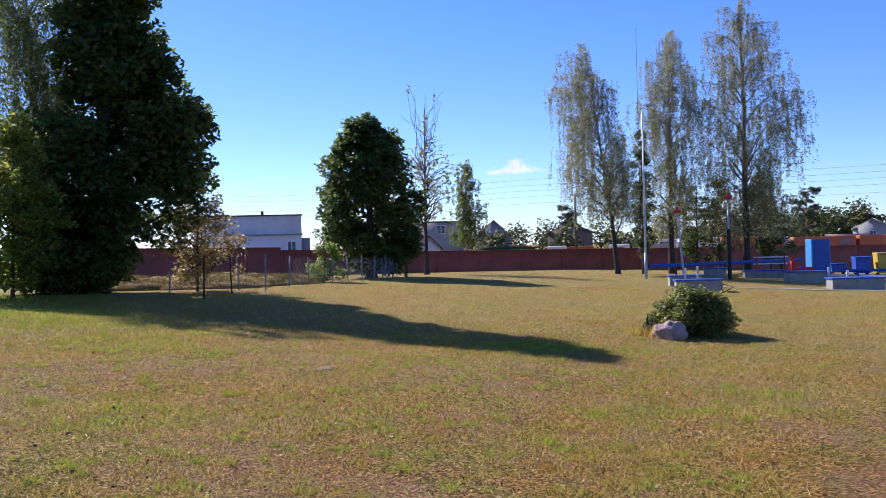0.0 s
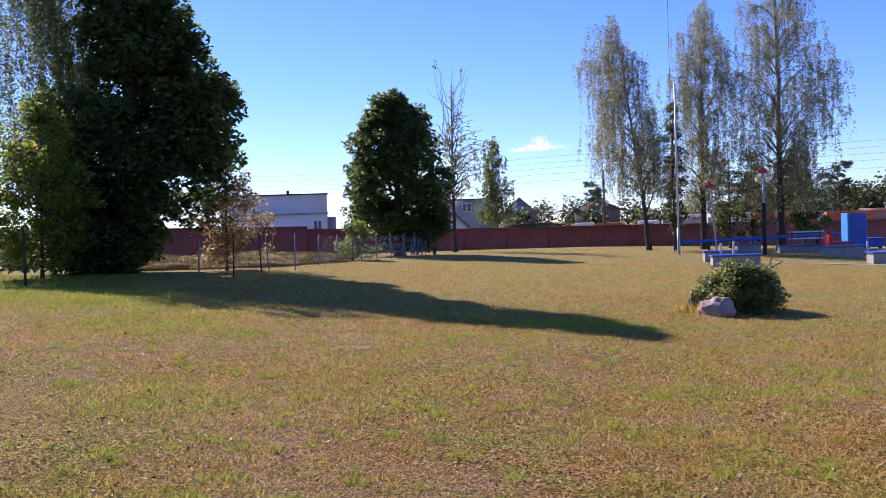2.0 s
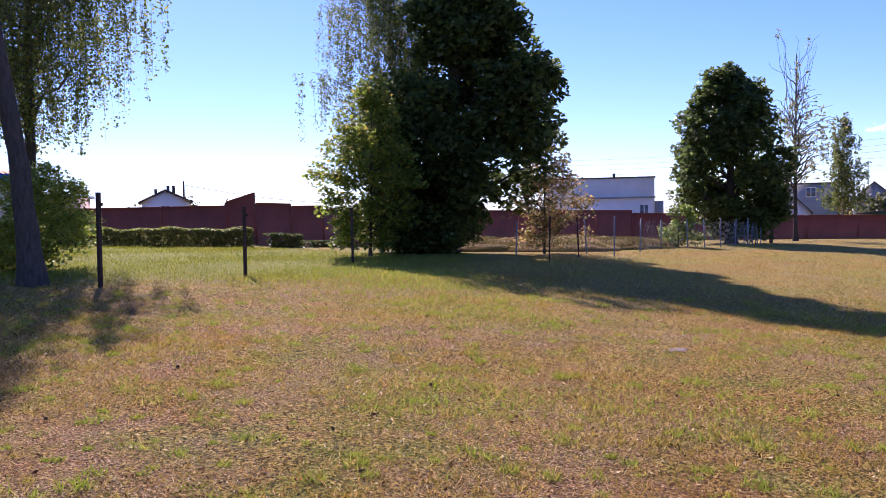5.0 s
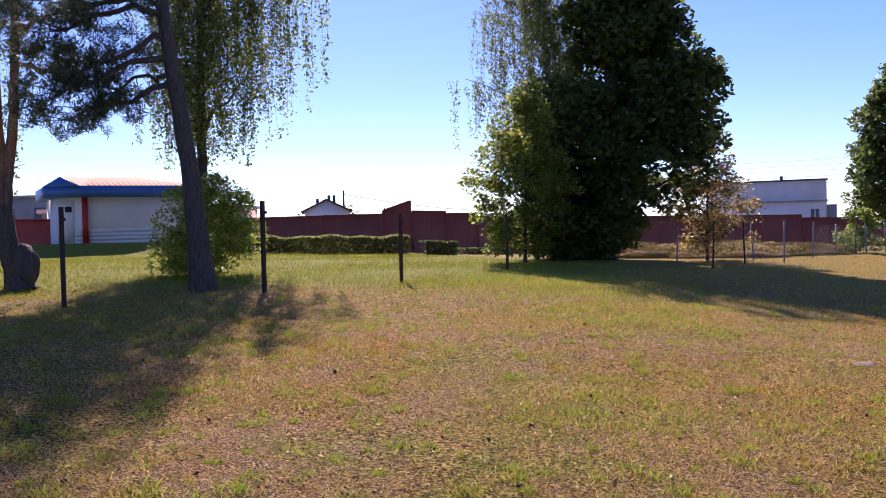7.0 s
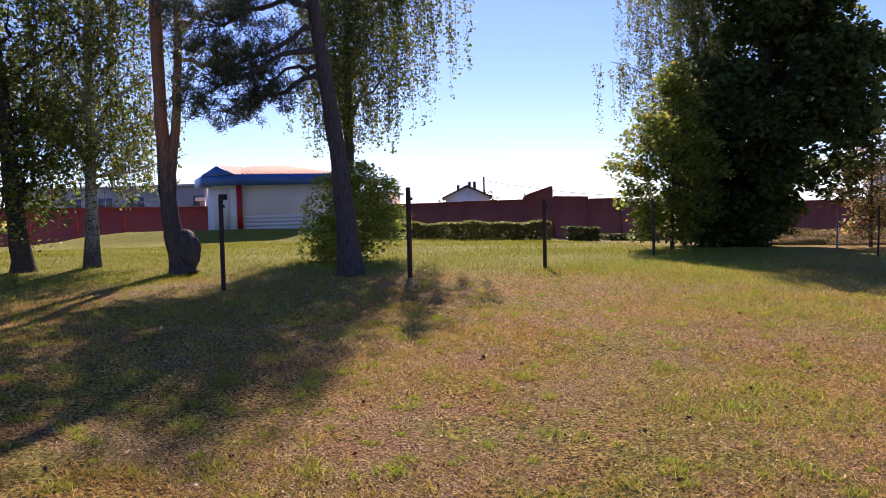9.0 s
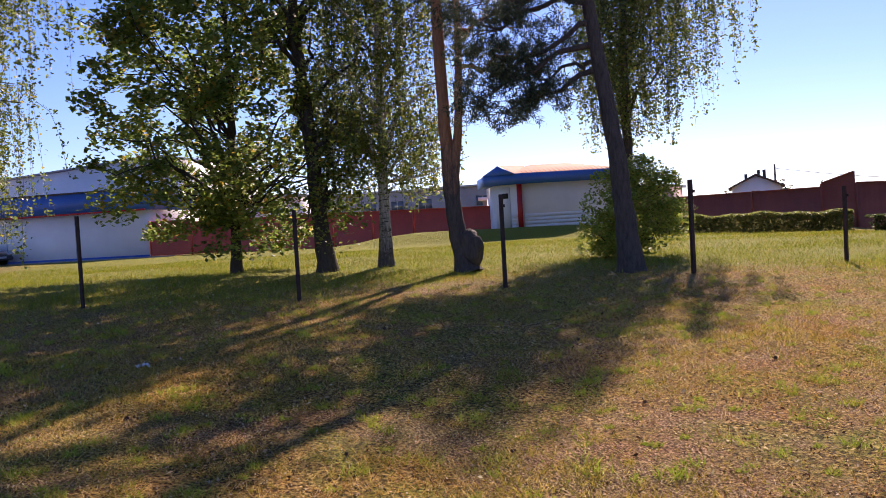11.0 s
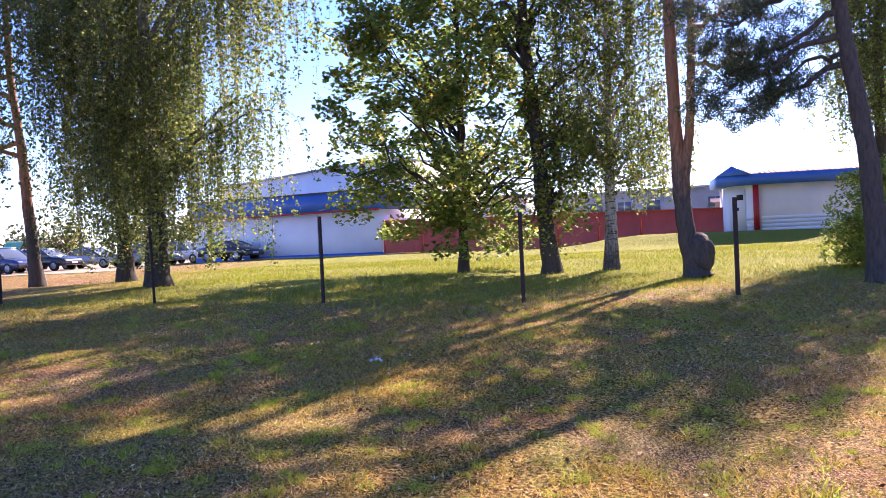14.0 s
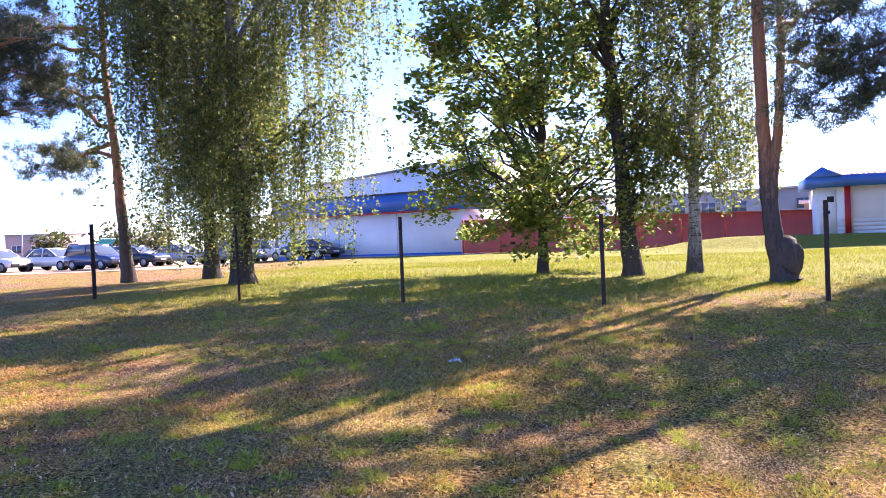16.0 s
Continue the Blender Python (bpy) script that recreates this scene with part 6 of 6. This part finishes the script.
def car(x, y, rz, colour, label, kind="sedan", length=4.4, height=1.45):
    """A parked car. Local x runs forward."""
    t = thing("car", pose(x, y, gz(x, y) + 0.02, 0, 0, rz), label, "car", "cars of the car park")
    L, W = length / 2, 0.86
    body = [(-L, 0.40, 0.70), (-L * 0.96, 0.32, 0.86), (-L * 0.55, 0.30, 0.92), (0.0, 0.28, 0.90), (L * 0.45, 0.28, 0.88), (L * 0.82, 0.30, 0.80), (L * 0.97, 0.34, 0.68), (L, 0.42, 0.58)]
    sec = []
    for k, (bx, lo, hi) in enumerate(body):
        w = W * (0.88 if k in (0, len(body) - 1) else 0.96 if k in (1, len(body) - 2) else 1.0)
        sec.append([(bx, -w * 0.94, lo), (bx, -w, lo + (hi - lo) * 0.45), (bx, -w * 0.95, hi - 0.04), (bx, -w * 0.85, hi), (bx, w * 0.85, hi), (bx, w * 0.95, hi - 0.04), (bx, w, lo + (hi - lo) * 0.45), (bx, w * 0.94, lo)])
    part("body", loft(sec), colour, t)
    back = -L * 0.92 if kind == "hatch" else -L * 0.62
    cab = [(back, 0.86, 0.90), (back + (0.25 if kind == "hatch" else 0.55), 0.70, height - 0.05), (-0.1, 0.68, height), (L * 0.12, 0.69, height - 0.04), (L * 0.50, 0.84, 0.89)]
    sec = [[(cx, -0.80, 0.86), (cx, -w_ if z_ < 1 else -w_, z_ - 0.02), (cx, -w_ + 0.06, z_), (cx, w_ - 0.06, z_), (cx, w_, z_ - 0.02), (cx, 0.80, 0.86)] for cx, w_, z_ in cab]
    part("glasshouse", loft(sec), M_GLASS, t, "dark glass")
    rx0, rx1 = cab[1][0] - 0.02, cab[3][0] + 0.03
    roof_ = [[(rx, -0.66, zz - 0.03), (rx, -0.60, zz + 0.015), (rx, 0.60, zz + 0.015), (rx, 0.66, zz - 0.03)] for rx, zz in ((rx0, height - 0.05), (-0.1, height + 0.003), (rx1, height - 0.04))]
    part("roof", loft(roof_), colour, t)
    for sy in (-1, 1):
        for a, b in (((cab[1][0], 0.69, height - 0.05), (back, 0.85, 0.9)), ((cab[3][0], 0.68, height - 0.04), (cab[4][0], 0.83, 0.9)), ((-0.12, 0.69, height - 0.02), (-0.12, 0.82, 0.9))):
            part("pillar", rod((a[0], sy * a[1], a[2]), (b[0], sy * b[1], b[2]), 0.035, 0.04, 6), colour, t)
        part("headlight", block(0.12, 0.3, 0.14, 0.03, (L * 0.955, sy * 0.58, 0.56)), M_GLASSLIT, t)
        part("tail_light", block(0.08, 0.26, 0.16, 0.03, (-L * 0.985, sy * 0.6, 0.62)), M_REDPAINT, t)
        for wx in (-L * 0.6, L * 0.62):
            ty = part("wheel", rod((wx, sy * 0.66, 0.31), (wx, sy * 0.86, 0.31), 0.31, 0.31, 18), M_BLACK, t)
            part("rim", rod((wx, sy * 0.862, 0.31), (wx, sy * 0.875, 0.31), 0.2, 0.19, 14), M_STEEL, ty)
            caps = Geo()
            th = np.linspace(0, 6.283, 18, endpoint=False)
            caps.add([(wx, sy * 0.861, 0.31)] + [(wx + 0.31 * math.cos(q), sy * 0.861, 0.31 + 0.31 * math.sin(q)) for q in th], None, [(0, i + 1, (i + 1) % 18 + 1) for i in range(18)])
            part("sidewall", caps, M_BLACK, ty)
    for bx, nm in ((L * 0.985, "bumper"), (-L * 0.985, "bumper")):
        part(nm, block(0.14, 1.6, 0.2, 0.05, (bx, 0, 0.32)), M_BLACK if kind == "hatch" else colour, t)
    part("number_plate", block(0.02, 0.5, 0.11, 0.004, (L * 1.02, 0, 0.42)), M_WHITEPAINT, t)
    return t


M_GLASSLIT = plain("clear lamp cover", (0.55, 0.57, 0.6), 0.15, 0.3, 0.1, 20, 0.02, 4)
P_NAVY, P_WHITE, P_SILVER, P_BLACK, P_TEAL, P_GREY = (paint(n, c) for n, c in (("navy car paint", (0.03, 0.045, 0.12)), ("white car paint", (0.78, 0.78, 0.77)), ("silver car paint", (0.42, 0.45, 0.5)),
                                                                              ("black car paint", (0.012, 0.012, 0.016)), ("teal car paint", (0.04, 0.45, 0.42)), ("grey car paint", (0.18, 0.2, 0.23))))
car(-52.3, -21.7, 62, P_NAVY, "dark blue parked hatchback with a high roof", "hatch", 4.2, 1.52)
car(-57.0, -21.3, 70, P_BLACK, "black parked car behind a pine", "sedan", 4.5, 1.42)
car(-60.5, -19.6, 75, P_SILVER, "silver sedan parked in the row", "sedan", 4.5, 1.42)
car(-55.6, -26.0, 70, P_WHITE, "white sedan parked on sandy ground", "sedan", 4.5, 1.42)
car(-54.2, -28.9, 70, P_WHITE, "white hatchback parked on sandy ground", "hatch", 4.2, 1.45)
car(-52.2, -30.4, 70, P_BLACK, "dark parked sedan at the row's end", "sedan", 4.5, 1.42)
tealcar = car(-56.6, -24.2, 75, P_TEAL, "teal parked car with its bonnet raised", "sedan", 4.2, 1.4)
part("bonnet", (lambda b_: (bmesh.ops.rotate(b_, verts=b_.verts, cent=(0.9, 0, 0.9), matrix=Matrix.Rotation(radians(-55), 3, "Y")), b_)[1])(block(1.2, 1.5, 0.04, 0.01, (1.5, 0, 0.9))), P_TEAL, tealcar)
car(-58.5, -15.4, 70, P_GREY, "grey parked car behind the birches", "sedan", 4.4, 1.45)
car(-60.8, -13.4, 60, P_WHITE, "white parked car behind the birches", "hatch", 4.2, 1.5)
car(-55.2, -9.4, 58, P_BLACK, "dark parked car beside the hall", "sedan", 3.9, 1.25)
car(-64.5, -25.5, 40, P_SILVER, "pale parked car in the second row", "sedan", 4.4, 1.45)
car(-63.5, -30.5, 60, P_GREY, "grey parked car in the second row", "sedan", 4.4, 1.45)


def truck(x, y, rz, cab_m, box_m, label, length=5.5, h=2.5):
    t = thing("truck", pose(x, y, gz(x, y), 0, 0, rz), label, "truck", "trucks behind the wall")
    cabb = block(1.7, 2.2, h - 0.75, 0.12, (length / 2 - 0.85, 0, 0.7))
    cb = part("cab", cabb, cab_m, t)
    part("windscreen", block(0.04, 1.9, 0.75, 0.02, (length / 2 + 0.005, 0, h - 0.95)), M_GLASS, cb)
    for sy in (-1, 1):
        part("side_window", block(0.9, 0.04, 0.6, 0.02, (length / 2 - 0.75, sy * 1.1, h - 0.9)), M_GLASS, cb)
        for wx in (-length * 0.32, length * 0.33):
            part("wheel", rod((wx, sy * 0.75, 0.45), (wx, sy * 1.05, 0.45), 0.45, 0.45, 14), M_BLACK, t)
    part("load_box", block(length - 2.0, 2.3, h - 1.05, 0.04, (-0.95, 0, 0.95)), box_m, t)
    part("chassis", block(length - 0.3, 0.9, 0.25, 0.02, (0, 0, 0.55)), M_BLACK, t)
    for i in range(5):
        part("rib", block(0.06, 2.36, h - 1.1, 0.01, (-0.95 - (length - 2.2) / 2 + i * (length - 2.3) / 4, 0, 0.97)), box_m, t)


truck(7.6, 80, 185, M_ORANGE, M_ORANGE, "orange dump truck behind the wall", 5.6, 2.45)
truck(12.2, 82, 186, M_WHITEPAINT, M_ORANGE, "truck with a white cab and orange box", 5.8, 2.6)
truck(17.6, 84, 187, M_ORANGE, M_ORANGE, "orange truck with a high box", 5.4, 2.7)
truck(22.4, 85, 186, M_ORANGE, M_ORANGE, "orange truck beside a shed", 5.4, 2.7)
truck(-7.5, 79.5, 184, M_WHITEPAINT, M_ORANGE, "small truck with an orange box", 4.2, 1.6)
truck(2.4, 76, 186, M_WHITEPAINT, M_WHITEPAINT, "white van-like truck behind the wall", 5.2, 2.3)
truck(-1.4, 75, 184, M_WHITEPAINT, M_STEEL, "white truck with a grey box", 5.0, 1.8)
truck(5.6, 77, 184, M_WHITEPAINT, M_ORANGE, "truck with a white cab behind birches", 4.8, 2.5)

# ---------------------------------------------------------------- distance
M_FAR = leaf_mat("distant leaves", (0.03, 0.05, 0.018), (0.09, 0.105, 0.035), (0.2, 0.16, 0.05), 0.3, 0.12)
rng = np.random.default_rng(88)
far = Geo()
wood = [(-24, 150, 5.2, 3.0), (-17, 140, 5.0, 2.6), (-12, 128, 4.2, 2.4), (-7, 122, 4.4, 2.4), (-2, 126, 4.2, 2.5), (-14, 118, 3.6, 2.0), (-9.5, 96, 3.4, 1.6), (-4, 98, 3.0, 1.8), (1, 110, 3.6, 2.4), (6, 118, 4.6, 3), (-28, 128, 4.0, 2.5),
        (-19, 104, 3.4, 1.8), (11, 112, 4.6, 2.6), (15, 120, 5.2, 3.0), (-52.5, 67, 5.4, 1.9), (-51, 70, 4.8, 1.7), (-66, 52, 3.4, 1.4), (-70, 49, 3.2, 1.6), (-58, 50, 3.2, 1.0), (-100, -36, 4.6, 2.4), (-104, -42, 4.2, 2.4), (-105, -30, 4.0, 2.5), (-84, -18, 4.0, 2.2), (-96, -22, 4.4, 2.6), (-108, -52, 4.2, 2.6)]
for i in range(46):
    x = 14 + i * 2.4 + rng.normal() * 1.5
    wood.append((x, 185 + rng.normal() * 12, 5.4 + 0.055 * x + rng.normal() * 1.0, 3.4 + rng.random()))
for x, y, h, r in wood:
    z = gz(x, y) * max(0.0, min(1.0, 1.6 - math.hypot(x, y) / 250))
    k = int(260 + 45 * r * h)
    d = rng.normal(size=(k, 3))
    d /= np.linalg.norm(d, axis=1)[:, None]
    d *= (rng.random(k) ** 0.35)[:, None] * (1 + 0.25 * np.sin(5 * np.arctan2(d[:, 1], d[:, 0]) + x) + 0.2 * np.sin(7 * d[:, 2] + y))[:, None]
    far.leaves(np.stack([x + d[:, 0] * r, y + d[:, 1] * r, z + h * 0.55 + d[:, 2] * h * 0.47], 1), 0.55 if y > 170 else 0.38, rng, 0.3)
    far.tube([(x, y, z - 0.3), (x, y, z + h * 0.6)], [0.16, 0.08], 5, False)
tagged(part("far_woods", far, M_FAR), "distant green trees behind walls and houses", "trees", kind="stuff")
for x, y, h, r in ((12.6, 132, 9.4, 2.6), (21.0, 140, 9.2, 1.8), (-12.0, 122, 6.2, 1.2)):
    pine_tree("far_pine_tree", (x, y), "distant pine standing over the other trees", ([(0, 0, 0), (0, 0, h * 0.5), (0.1, 0, h)], 0.16),
              [(h * f, 140 * i, r * (1.3 - f), 0.3) for i, f in enumerate(np.linspace(0.3, 0.98, 12))], int(h * 10), top_clumps=12, tufts=60)

wires = Geo()
for z0_, d_ in ((14.5, 0), (13.4, 0.5), (12.3, 0), (11.2, 0.7), (9.8, 0.3)):
    s = np.linspace(0, 1, 40)
    xs = -190 + 420 * s
    sag = np.abs(((s * 5) % 1) - 0.5) ** 2 * 4 * 1.1
    wires.tube(np.stack([xs, 170 + d_ + 0 * s - 0.12 * xs, z0_ + sag - 1.0], 1), np.full(40, 0.016), 4, False)
tagged(part("power_line", wires, M_BLACK), "thin overhead power lines far behind the wall", "wires", kind="stuff")
w1 = Geo()
s = np.linspace(0, 1, 14)
w1.tube(np.stack([-55.6 + 26 * s, 43.6 + 4 * s, 4.6 - 1.6 * s - 0.9 * np.sin(math.pi * s)], 1), np.full(14, 0.015), 4, False)
tagged(part("house_wire", w1, M_BLACK), "single wire from a pole to the wall", "wire", kind="stuff")


def cloud_mat():
    m, n, l, b = mat("glowing thin cloud", 1.0)
    b.inputs["Base Color"].default_value = (0.9, 0.9, 0.9, 1)
    tr, ms2 = n.new("ShaderNodeBsdfTransparent"), n.new("ShaderNodeMixShader")
    # the sunlit white of the cloud is put in as emission
    glow = n.new("ShaderNodeEmission")
    glow.inputs[0].default_value, glow.inputs[1].default_value = (1.0, 0.98, 0.96, 1), 0.62
    ms2.inputs[0].default_value = 0.16
    l.new(tr.outputs[0], ms2.inputs[1])
    l.new(glow.outputs[0], ms2.inputs[2])
    l.new(ms2.outputs[0], n["Material Output"].inputs[0])
    return m


cl_ = Geo()
rng = np.random.default_rng(9)
for cx, cz, rx, rz_, k in ((0, 0, 9, 7, 190), (10, -2, 12, 4, 150), (-9, -4, 13, 2.6, 140), (-24, -6, 12, 2.0, 90), (4, 6, 6, 4, 90), (26, -4, 14, 1.8, 60)):
    cl_.leaves(np.stack([cx + rng.normal(size=k) * rx * 0.6, rng.normal(size=k) * 4, cz + rng.normal(size=k) * rz_ * 0.6], 1), 4.2, rng, 0.0)
o = part("cloud", cl_, cloud_mat())
o.matrix_world = pose(-190, 1165, 103, 0, 0, 10)
tagged(o, "small white fair-weather cloud", "cloud", kind="structure")
